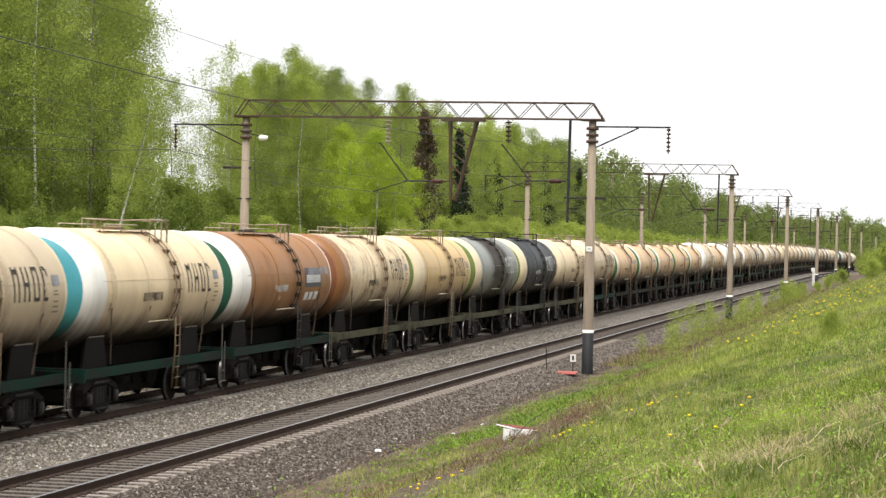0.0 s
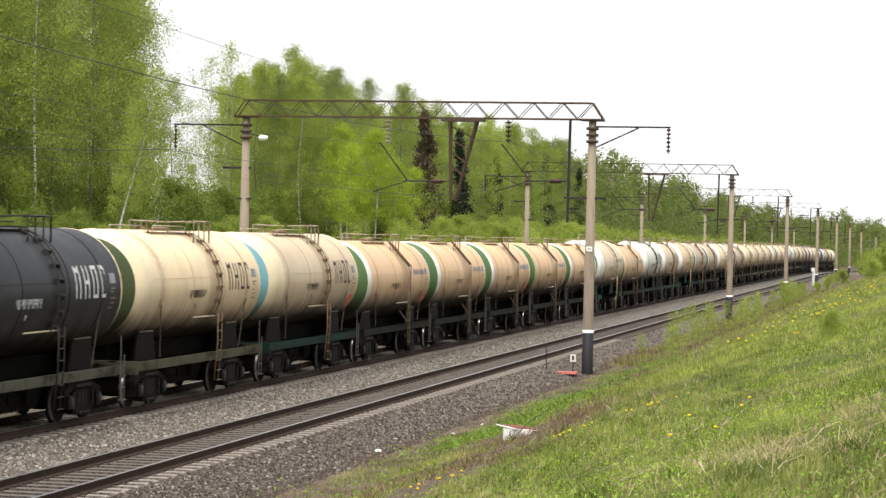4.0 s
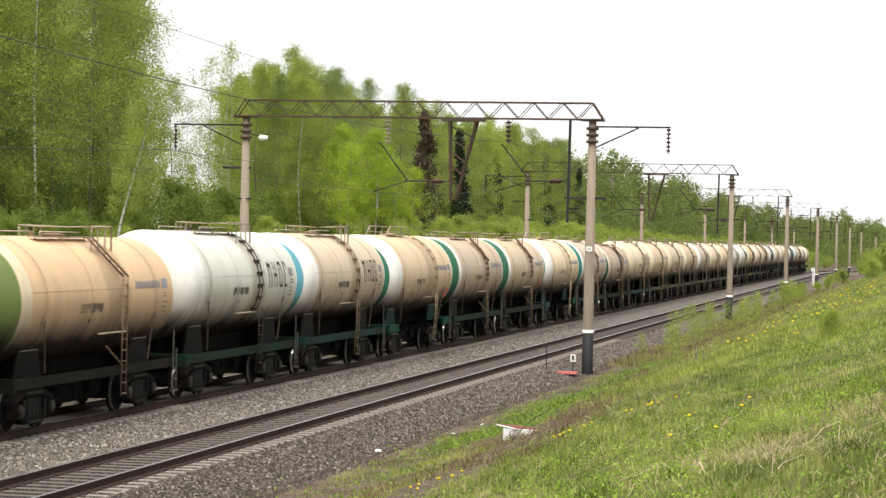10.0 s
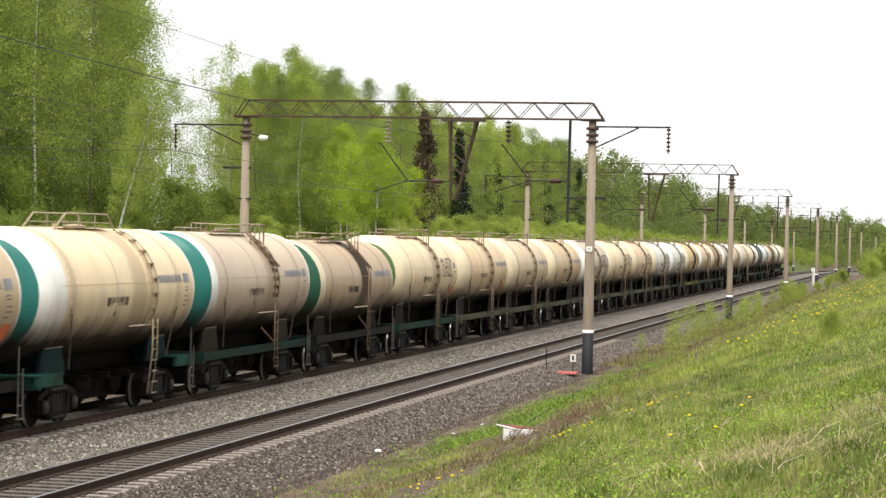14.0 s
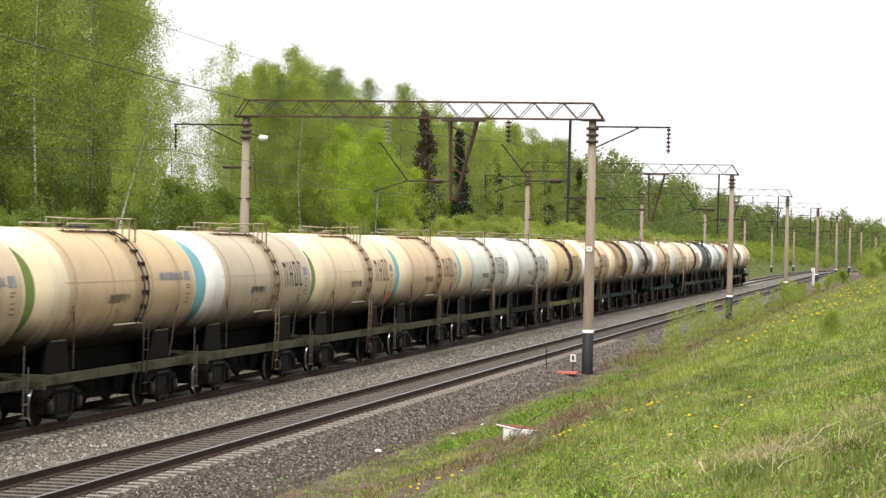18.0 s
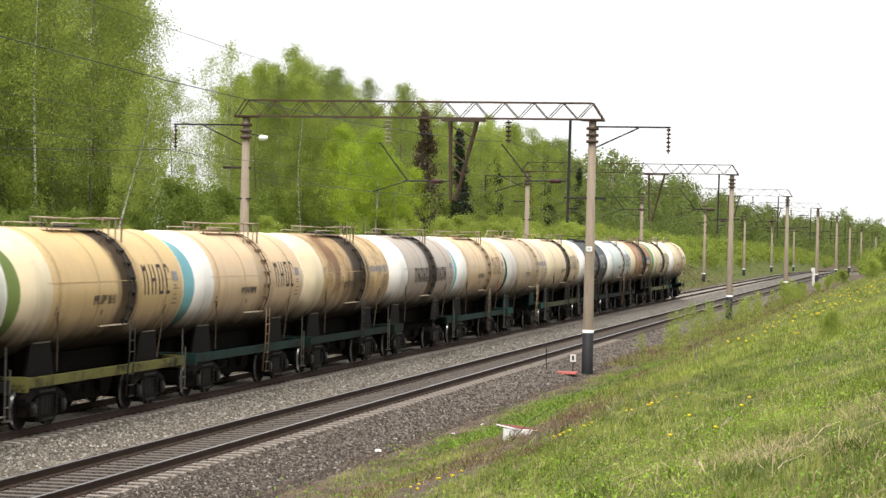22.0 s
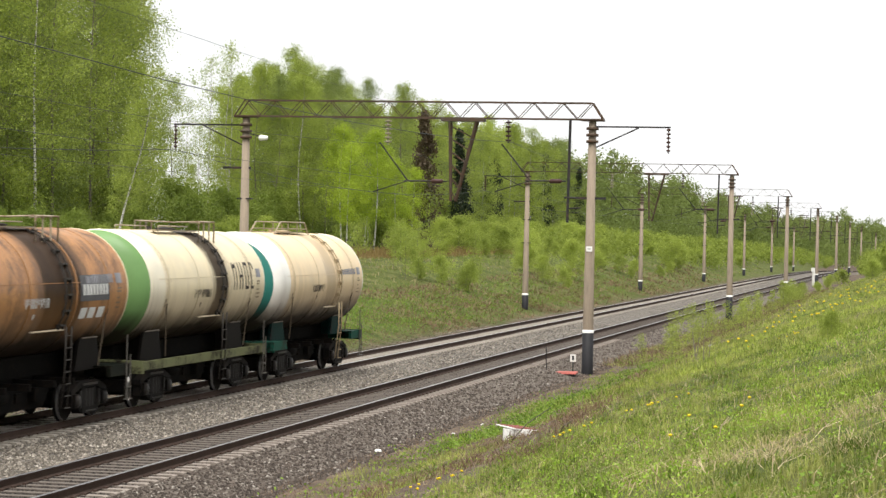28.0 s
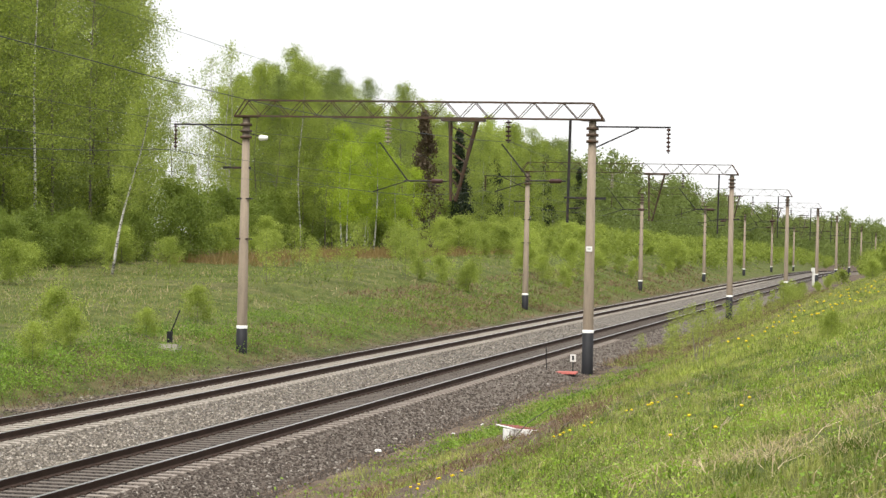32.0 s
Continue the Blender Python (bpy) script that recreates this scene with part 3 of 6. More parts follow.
def crown_points(rs, height, radius, low, branches, kind):
    """Branch lines, and the points along them that carry leaves: on broadleaf trees the twigs hang in tassels."""
    lines, pts = [], []
    for i in range(branches):
        u = low + (1 - low) * (i + rs.uniform(0, 1)) / branches
        z = height * u
        t = (u - low) / (1 - low)
        az = rs.uniform(0, 6.283)
        if kind == "spruce":
            reach = radius * (1.02 - t) * rs.uniform(0.75, 1.1)
            rise, sag = -0.15, 0.4
        else:
            full = min(1.0, (t + 0.12) / 0.35) ** 0.6 * min(1.0, (1.02 - t) / 0.62) ** 0.6
            rise, sag = 0.8 + 0.25 * t, 0.45
            reach = min(radius * full, (height - z) / (rise - sag) + 0.15) * rs.uniform(0.5, 1.12) + 0.15
        prev = np.array([0, 0, z])
        line = [prev]
        for j in range(1, 6):
            w = j / 5
            q = np.array([math.cos(az) * reach * w, math.sin(az) * reach * w, z + reach * (rise * w - sag * w * w)])
            q = q + rs.normal(0, 0.07 * reach, 3) * w
            line.append(q)
            if kind == "spruce":
                pts.append(q), pts.append((q + prev) / 2)
            elif j > 1:
                pts.append(q)
                for k in range(2):
                    fall = rs.uniform(0.02, 0.06) * height
                    side = rs.normal(0, 0.10 * reach + 0.12, 2)
                    for h in (0.35, 0.7, 1.0):
                        pts.append(q + np.array([side[0], side[1], 0.25 - fall * h]))
            prev = q
        lines.append(line)
    for j in range(8):
        pts.append(np.array([rs.normal(0, 0.10), rs.normal(0, 0.10), height * (0.90 + 0.014 * j)]))
    return lines, pts


def tree(name, label, seed, height, radius, low, branches, per, spread, size, leaf, bark, kind="birch", trunk_r=0.11, lean=0.0):
    rs = np.random.RandomState(seed)
    lines, pts = crown_points(rs, height, radius, low, branches, kind)
    bend = lambda q: (q[0] + lean * (q[2] / height) * height + 0.25 * math.sin(q[2] * 0.35 + seed), q[1] + 0.2 * math.sin(q[2] * 0.28 + 2 * seed), q[2])
    root = tagged(new(name), label, "tree", "trees of the wood")
    steps = 9
    s = Shape().path([bend((0, 0, i / steps * height - (0.3 if i == 0 else 0))) for i in range(steps + 1)], trunk_r, 7, r2=trunk_r * 0.1)
    trunk = part("trunk", s, bark, root)
    s = Shape()
    for line in lines:
        for j in range(len(line) - 1):
            s.tube(bend(line[j]), bend(line[j + 1]), trunk_r * 0.15 * (1 - j / 6), 3, trunk_r * 0.15 * (1 - (j + 1) / 6), caps=False)
    tagged(part("branchwork", s, GREY_BARK, root), kind="stuff")
    p = np.array([bend(q) for q in pts])
    v, f = leaf_quads(rs, p, per, spread, size)
    part("crown", soup("crown", v, f, [leaf]), None, root)
    return root


def put(ob, x, y, turn, scale=1.0, first=False):
    m = pose(x, y, float(ground_z(x, y)) - 0.05, 0, 0, turn)
    if first:
        ob.scale = (scale, scale, scale)
        ob.matrix_basis = m @ Matrix.Diagonal((scale, scale, scale, 1))
        return ob
    c = copy_thing(ob, m)
    c.scale = (scale, scale, scale)
    return c


rs = np.random.RandomState(11)
kinds = [
    tree("birch_tree", "tall birch with fresh green leaves and a pale trunk", 1, 23, 4.2, 0.14, 72, 11, 0.30, 0.072, LEAF_A, BARK),
    tree("birch_tree", "tall slender birch with thin fresh green foliage", 2, 24, 3.5, 0.18, 66, 11, 0.30, 0.072, LEAF_A, GREY_BARK),
    tree("aspen_tree", "tall aspen with grey-green young leaves", 3, 22, 4.3, 0.12, 70, 11, 0.32, 0.072, LEAF_C, GREY_BARK),
    tree("birch_tree", "birch with a broad fresh green crown", 4, 21, 4.7, 0.10, 72, 11, 0.32, 0.072, LEAF_A, GREY_BARK),
]
far_kinds = [
    tree("birch_tree", "birch in the long edge of the wood", 31, 21, 4.3, 0.05, 50, 6, 0.40, 0.125, LEAF_A, BARK),
    tree("birch_tree", "slender birch in the long edge of the wood", 32, 22, 3.7, 0.06, 48, 6, 0.40, 0.125, LEAF_A, BARK),
    tree("aspen_tree", "aspen in the long edge of the wood", 33, 20, 4.2, 0.05, 50, 6, 0.40, 0.125, LEAF_C, GREY_BARK),
]
bare = tree("birch_tree", "sparse tall birch with sky showing through its thin crown", 35, 23, 4.6, 0.12, 50, 2, 0.30, 0.10, LEAF_A, BARK)
spruce = tree("spruce_tree", "dark green spruce at the edge of the wood", 6, 19, 3.2, 0.08, 70, 9, 0.28, 0.20, NEEDLE, GREY_BARK, "spruce", 0.18)
dead = tree("spruce_tree", "tall brown half-dead spruce between birches", 7, 15.5, 4.3, 0.03, 95, 9, 0.30, 0.16, BROWN_NEEDLE, GREY_BARK, "spruce", 0.18)
young = tree("young_birch", "young birch with bright yellow-green leaves", 8, 12.5, 2.5, 0.26, 54, 8, 0.25, 0.072, LEAF_B, BARK, trunk_r=0.10)
edge = tree("birch_tree", "birch at the wood's edge with a leaning white trunk", 9, 21, 3.4, 0.3, 50, 8, 0.32, 0.085, LEAF_A, BARK, lean=0.2, trunk_r=0.17)
bush = tree("shrub", "green leafy shrub beside the line", 10, 3.0, 1.5, 0.03, 26, 8, 0.2, 0.06, LEAF_A, GREY_BARK, trunk_r=0.03)
bush_b = tree("shrub", "low green leafy shrub beside the line", 12, 2.2, 1.1, 0.03, 20, 8, 0.18, 0.055, LEAF_A, GREY_BARK, trunk_r=0.02)
sapling = tree("sapling", "slim birch sapling with sparse young leaves", 13, 3.0, 0.8, 0.08, 16, 2, 0.12, 0.055, LEAF_A, GREY_BARK, trunk_r=0.02)
shade_bush = tree("shrub", "dark green undergrowth shrub in the shade of the wood", 15, 4.2, 2.3, 0.02, 34, 8, 0.30, 0.085, LEAF_SHADE, GREY_BARK, trunk_r=0.03)
used = set()


def plant(ob, x, y, scale=1.0):
    first = ob.name not in used
    used.add(ob.name)
    return put(ob, x, y, rs.uniform(0, 360), scale, first)


# the near stand of tall birches, then the long edge of the wood
stand = [(132 + 5.2 * i + rs.uniform(-1.5, 1.5), 62 + row * 6 + rs.uniform(-2, 2)) for row in range(4) for i in range(9 + row)]
for x, y in stand:
    if x > 2.76 * y:
        continue
    k, s = rs.randint(0, 4), rs.uniform(1.02, 1.28)
    plant(kinds[k], x, y, s)
used.add(edge.name)
put(edge, 127.5, 47.2, -78, 0.58, True)
for x, y, k, s in ((165, 61, 0, 1.0), (168, 62.5, 3, 1.02), (160, 59.5, 1, 1.05), (172, 63.8, 0, 0.88), (152, 58, 3, 1.1), (146, 58.5, 2, 1.12), (139, 57, 0, 1.1), (183, 62.6, 1, 0.6), (180, 64.5, 0, 0.66)):
    plant(kinds[k], x, y, s)
for x, y, s in ((207, 50.5, 0.92), (210, 52, 0.86), (203, 52, 0.8), (213, 49.8, 0.72), (217, 49.0, 0.66), (208, 54, 0.95)):
    plant(young, x, y, s)
for x, y, s in ((207, 67, 0.78), (212, 66.5, 0.86), (216, 68, 0.84), (205, 68.5, 0.6), (201, 66, 0.5)):
    plant(bare, x, y, s)
plant(dead, 226, 50.2, 0.92)
for x, y, k, s in ((213, 64, 3, 0.84), (215, 61, 0, 0.86), (220, 62, 1, 0.80), (210, 61, 2, 0.76), (221, 66, 1, 0.78)):
    plant(kinds[k], x, y, s)
x = 203.0
while x < 404:
    for row in range(3):
        if x < 205 + 14 * row:
            continue
        near = x < 290 and row < 2
        k = rs.randint(0, 4 if near else 3)
        tall = (23, 24, 22, 21)[k] if near else (21, 22, 20)[k]
        high = rs.uniform(15.2, 18.6) + (1.0 if 205 < x < 262 else 0.0) + (1.2 if rs.uniform() < 0.25 else 0.0)
        high = min(high, 16.6 if x < 213 else 18.6)
        plant((kinds if near else far_kinds)[k], x + rs.uniform(-2.5, 2.5), 60 + row * 8 + rs.uniform(-3, 3), high / tall)
    if rs.uniform() < 0.12 and x > 260:
        plant(spruce, x + 2, 58 + rs.uniform(-1, 2), rs.uniform(0.55, 0.8))
    x += 3.7
# trees deeper in the wood
for i in range(34):
    az, y = rs.uniform(0.275, 0.42), rs.uniform(82, 112)
    plant(far_kinds[rs.randint(0, 3)], y / math.tan(az), y, rs.uniform(0.32, 0.45) if 0.308 < az < 0.333 else rs.uniform(0.55, 0.7) if az < 0.362 else rs.uniform(0.95, 1.15))
# shade-toned undergrowth closes the gaps between the trunks
for i in range(26):
    x, y = rs.uniform(135, 200), rs.uniform(62, 78)
    plant(shade_bush, x, y, rs.uniform(0.7, 1.2))
for i in range(40):
    x = rs.uniform(150, 290)
    plant(shade_bush, x, x * rs.uniform(0.33, 0.42) if x < 200 else rs.uniform(57, 70), rs.uniform(0.8, 1.5))
for i in range(22):
    plant(shade_bush, rs.uniform(126, 150), rs.uniform(52, 59), rs.uniform(0.4, 0.75))
# undergrowth along the wood's edge, shrubs and saplings on the meadow and the banks
for i in range(70):
    x = 130 + 250 * rs.uniform() ** 1.2
    if 190 < x < 238:
        continue
    plant(bush if rs.uniform() < 0.8 else bush_b, x, 54.5 + rs.uniform(-3, 3) - (2 if x > 230 else 0), rs.uniform(0.4, 0.9) if x < 200 else rs.uniform(0.6, 1.3))
for i in range(34):
    plant(bush if rs.uniform() < 0.6 else bush_b, rs.uniform(165, 330), rs.uniform(30, 48), rs.uniform(0.5, 1.2))
for i in range(18):
    plant(sapling, rs.uniform(85, 175), rs.uniform(30, 50), rs.uniform(0.4, 0.85))
for i in range(14):
    plant(sapling, rs.uniform(115, 200), rs.uniform(34, 48), rs.uniform(0.7, 1.2))
for x, y, s in ((76.5, 30.5, 0.62), (74.5, 29.0, 0.45), (139, 47.5, 0.6), (68.5, 27.9, 0.4), (110, 46.2, 0.7), (114, 47, 0.6), (56, 2.1, 0.22), (58, 2.3, 0.16), (84, 29.5, 0.35), (95, 31, 0.5)):
    plant(bush, x, y, s)
for i in range(9):
    plant(bush_b, rs.uniform(190, 300), rs.uniform(9.5, 11.5), rs.uniform(0.35, 0.7))
for i in range(40):
    plant(sapling, rs.uniform(80, 200), rs.uniform(8.6, 11.8), rs.uniform(0.25, 0.62))
for i in range(46):
    x = rs.uniform(190, 420)
    plant(bush if rs.uniform() < 0.35 else bush_b, x, x * rs.uniform(0.0, 0.024), rs.uniform(0.4, 0.9))
for i in range(26):
    plant(bush if rs.uniform() < 0.4 else bush_b, rs.uniform(150, 300), rs.uniform(29, 44), rs.uniform(0.35, 0.8))
# far wood, one mass of trees on both sides where the line bends away
verts, faces, count = [], [], 0
far = [(x + rs.uniform(-4, 4), 58 + row * 9 + rs.uniform(-4, 4) + float(swing(x)) * 0.8) for x in np.arange(400, 1000, 7) for row in range(3)]
far += [(rs.uniform(640, 1000), rs.uniform(-70, 62)) for i in range(170)]
for x, y in far:
    if abs(y - 18.5 - float(swing(x))) < 7:
        continue
    h = rs.uniform(13, 17.5) if x > 600 else rs.uniform(14.5, 18)
    lines, pts = crown_points(rs, h, rs.uniform(2.8, 4.2), 0.06, 24, "birch" if rs.uniform() < 0.85 else "spruce")
    v, f = leaf_quads(rs, np.array(pts)[::2], 3, 0.6, 0.29)
    verts.append(v + np.array([x, y, float(ground_z(x, y))]))
    faces.append(f + count)
    count += len(v)
far_wood = new("far_wood", soup("far_wood", np.concatenate(verts), np.concatenate(faces), [LEAF_C]))
tagged(far_wood, "distant mixed wood along the railway", "trees", kind="stuff")

verts, faces, count = [], [], 0
for i in range(520):
    x = rs.uniform(262, 640)
    left = rs.uniform() < 0.8
    y = (rs.uniform(29, 57) if left else rs.uniform(1, 9)) + float(swing(x))
    if left and x < 300 and y < 40 and rs.uniform() < 0.7:
        continue
    h = rs.uniform(0.9, 3.2)
    lines, pts = crown_points(rs, h, h * rs.uniform(0.4, 0.6), 0.05, 11, "birch")
    v, f = leaf_quads(rs, np.array(pts)[::2], 2, 0.22, 0.15)
    verts.append(v + np.array([x, y, float(ground_z(x, y))]))
    faces.append(f + count)
    count += len(v)
far_shrubs = new("far_shrubs", soup("far_shrubs", np.concatenate(verts), np.concatenate(faces), [LEAF_A]))
tagged(far_shrubs, "scattered green shrubs on the far slopes", "shrubs", kind="stuff")

# ---- tank wagons ----
CREAM, BEIGE, PALE, WHITE = (0.76, 0.64, 0.43), (0.66, 0.51, 0.325), (0.66, 0.66, 0.57), (0.85, 0.83, 0.77)
SAND, ORANGE, YELLOW, GREY = (0.68, 0.48, 0.28), (0.44, 0.18, 0.05), (0.62, 0.46, 0.22), (0.42, 0.38, 0.34)
BLACK, SLATE, TAN = (0.022, 0.024, 0.028), (0.05, 0.06, 0.058), (0.46, 0.36, 0.25)
GREEN, TEAL, BLUE, OLIVE, DKGREEN = (0.08, 0.15, 0.05), (0.02, 0.17, 0.14), (0.16, 0.36, 0.41), (0.14, 0.19, 0.05), (0.03, 0.10, 0.06)
store = {}


def paint(kind, *key, **more):
    tag = (kind, key, tuple(sorted(more.items())))
    if tag not in store:
        store[tag] = tank_paint("tank_paint", *key, **more) if kind == "tank" else rusty("frame_paint", *key, **more)
    return store[tag]


def shared(tag, build, mats):
    """A mesh that is built once and used by all alike parts."""
    tag = (tag, tuple(m.name for m in mats))
    if tag not in store:
        store[tag] = build().mesh(tag[0] if isinstance(tag[0], str) else str(tag[0][0]), mats)
    return store[tag]


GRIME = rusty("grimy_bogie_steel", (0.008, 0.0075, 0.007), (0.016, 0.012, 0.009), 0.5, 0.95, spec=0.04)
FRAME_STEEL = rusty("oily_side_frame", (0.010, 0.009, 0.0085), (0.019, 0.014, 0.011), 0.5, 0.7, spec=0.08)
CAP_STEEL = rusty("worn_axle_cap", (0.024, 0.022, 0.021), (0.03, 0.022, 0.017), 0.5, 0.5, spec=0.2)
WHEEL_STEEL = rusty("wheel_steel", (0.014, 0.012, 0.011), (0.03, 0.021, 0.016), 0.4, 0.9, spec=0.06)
TREAD = plain("bright_wheel_tread", (0.45, 0.44, 0.43), 0.3, 0.9, 0.15)
MARK_DARK = plain("faded_black_stencil", (0.06, 0.05, 0.045), 0.7, vary=0.5)
MARK_FAINT = plain("faded_brown_stencil", (0.20, 0.16, 0.12), 0.7, vary=0.4)
MARK_BLUE = plain("faded_blue_grey_stencil", (0.27, 0.27, 0.29), 0.7, vary=0.4)
PANEL_GREY = plain("dark_grey_panel_paint", (0.10, 0.10, 0.105), 0.7, vary=0.4)
MARK_WHITE = plain("white_stencil", (0.62, 0.62, 0.6), 0.7, vary=0.25)
HAZARD = plain("orange_hazard_mark", (0.55, 0.13, 0.05), 0.6)
BOARD_OLD = plain("grimy_steel_lip", (0.15, 0.125, 0.10), 0.7)
BOARD = plain("pale_wooden_board", (0.6, 0.5, 0.36), 0.8)
RAIL_PALE = rusty("pale_worn_railing", (0.40, 0.33, 0.235), (0.20, 0.12, 0.07), 0.5)
LADDER_RUST = rusty("rusty_ladder", (0.20, 0.14, 0.085), (0.12, 0.06, 0.03), 0.6)
HANDRAIL = rusty("grimy_handrail", (0.12, 0.11, 0.095), (0.07, 0.045, 0.03), 0.5)
LADDER_CREAM = rusty("cream_ladder", (0.40, 0.31, 0.19), (0.20, 0.11, 0.055), 0.5)
LADDER_DARK = rusty("dark_ladder", (0.04, 0.035, 0.03), (0.06, 0.04, 0.03), 0.4)
HALF, DOME = 5.05, 0.52


def cap_shape(r, c, side, a0, a1):
    """A zone of the domed end, from angle a0 at the rim to a1 at the middle."""
    prof = []
    for i in range(9):
        a = radians(a0 + (a1 - a0) * i / 8)
        prof.append((side * (HALF + DOME * math.sin(a)), r * max(0.0, math.cos(a)) ** 0.62))
    if side < 0:
        prof = prof[::-1]
    return Shape().turned(prof, "X", 44, (0, 0, c))


def on_shell(shape, r, c, x0, x1, z0, z1, lift=0.012):
    """A painted patch that lies on the shell's near side."""
    n = 4
    v = []
    for i in range(n + 1):
        z = z0 + (z1 - z0) * i / n
        y = -math.sqrt(max(0.01, r * r - (z - c) ** 2)) - lift
        v += [(x0, y, z), (x1, y, z)]
    shape.add(v, [(2 * i, 2 * i + 1, 2 * i + 3, 2 * i + 2) for i in range(n)])


ROLLING = {-0.925: [], 0.925: []}


def bogie(parent, x):
    b = new("bogie")
    b.parent, b.location = parent, (x, 0, 0)

    def frame_shape(y):
        s = Shape()
        o = -1 if y < 0 else 1
        a, b = y - 0.11, y + 0.11
        s.prism([(-1.2, 0.60), (-1.2, 0.72), (-0.62, 0.93), (0.62, 0.93), (1.2, 0.72), (1.2, 0.60), (0.55, 0.77), (-0.55, 0.77)], a, b)
        s.prism([(-0.52, 0.15), (0.52, 0.15), (0.52, 0.31), (-0.52, 0.31)], a - 0.03, b + 0.03)
        s.box((0, y + o * 0.13, 0.85), (1.0, 0.03, 0.05), mat=1).box((0, y + o * 0.15, 0.20), (0.7, 0.03, 0.035), mat=1)
        for e in (-1, 1):
            s.prism([(e * 1.02, 0.62), (e * 0.84, 0.66), (e * 0.40, 0.33), (e * 0.44, 0.16), (e * 0.58, 0.19)], a, b)
            s.prism([(e * 0.48, 0.3), (e * 0.35, 0.3), (e * 0.35, 0.8), (e * 0.48, 0.8)], a, b)
            s.prism([(e * 1.16, 0.30), (e * 1.09, 0.30), (e * 1.09, 0.66), (e * 1.16, 0.66)], a, b)
            s.box((e * 0.925, y + o * 0.03, 0.475), (0.34, 0.30, 0.33))
            cap = [(y + o * 0.02, 0.15), (y + o * 0.19, 0.15), (y + o * 0.215, 0.125), (y + o * 0.22, 0.0)]
            s.turned(cap if o > 0 else cap[::-1], "Y", 14, (e * 0.925, 0, 0.475), mat=1)
            s.box((e * 0.62, y + o * 0.12, 0.5), (0.05, 0.05, 0.42), mat=1)
        return s

    for y in (-1.02, 1.02):
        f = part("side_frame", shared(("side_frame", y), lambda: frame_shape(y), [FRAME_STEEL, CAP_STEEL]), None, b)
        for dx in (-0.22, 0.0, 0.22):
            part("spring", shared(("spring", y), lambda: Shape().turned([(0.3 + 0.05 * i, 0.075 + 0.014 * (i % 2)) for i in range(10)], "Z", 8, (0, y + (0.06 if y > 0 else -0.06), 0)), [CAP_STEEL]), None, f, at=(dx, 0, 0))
    # the low and outer boxes stand for brake gear and block the view through
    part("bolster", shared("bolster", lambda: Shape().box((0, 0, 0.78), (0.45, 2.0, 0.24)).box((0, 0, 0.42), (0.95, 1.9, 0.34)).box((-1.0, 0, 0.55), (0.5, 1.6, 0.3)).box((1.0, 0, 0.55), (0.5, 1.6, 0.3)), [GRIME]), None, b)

    def wheel_shape(y, o):
        s = Shape()
        s.turned([(y, 0.08), (y, 0.40), (y + 0.0, 0.475)], "Y", 24, mat=0)
        s.turned([(y, 0.475), (y + o * 0.06, 0.48)], "Y", 24, mat=1)
        s.turned([(y + o * 0.06, 0.48), (y + o * 0.13, 0.505), (y + o * 0.135, 0.40), (y + o * 0.09, 0.36), (y + o * 0.09, 0.08)], "Y", 24, mat=0)
        return s

    for dx in (-0.925, 0.925):
        for y, o in ((-0.87, 1), (0.87, -1)):
            ROLLING[dx].append(part("wheel", shared(("wheel", y), lambda: wheel_shape(y, o), [WHEEL_STEEL, TREAD]), None, b, at=(dx, 0, 0.475)))
        part("axle", shared("axle", lambda: Shape().tube((0, -0.8, 0), (0, 0.8, 0), 0.075, 10), [GRIME]), None, b, at=(dx, 0, 0.475))
    return b


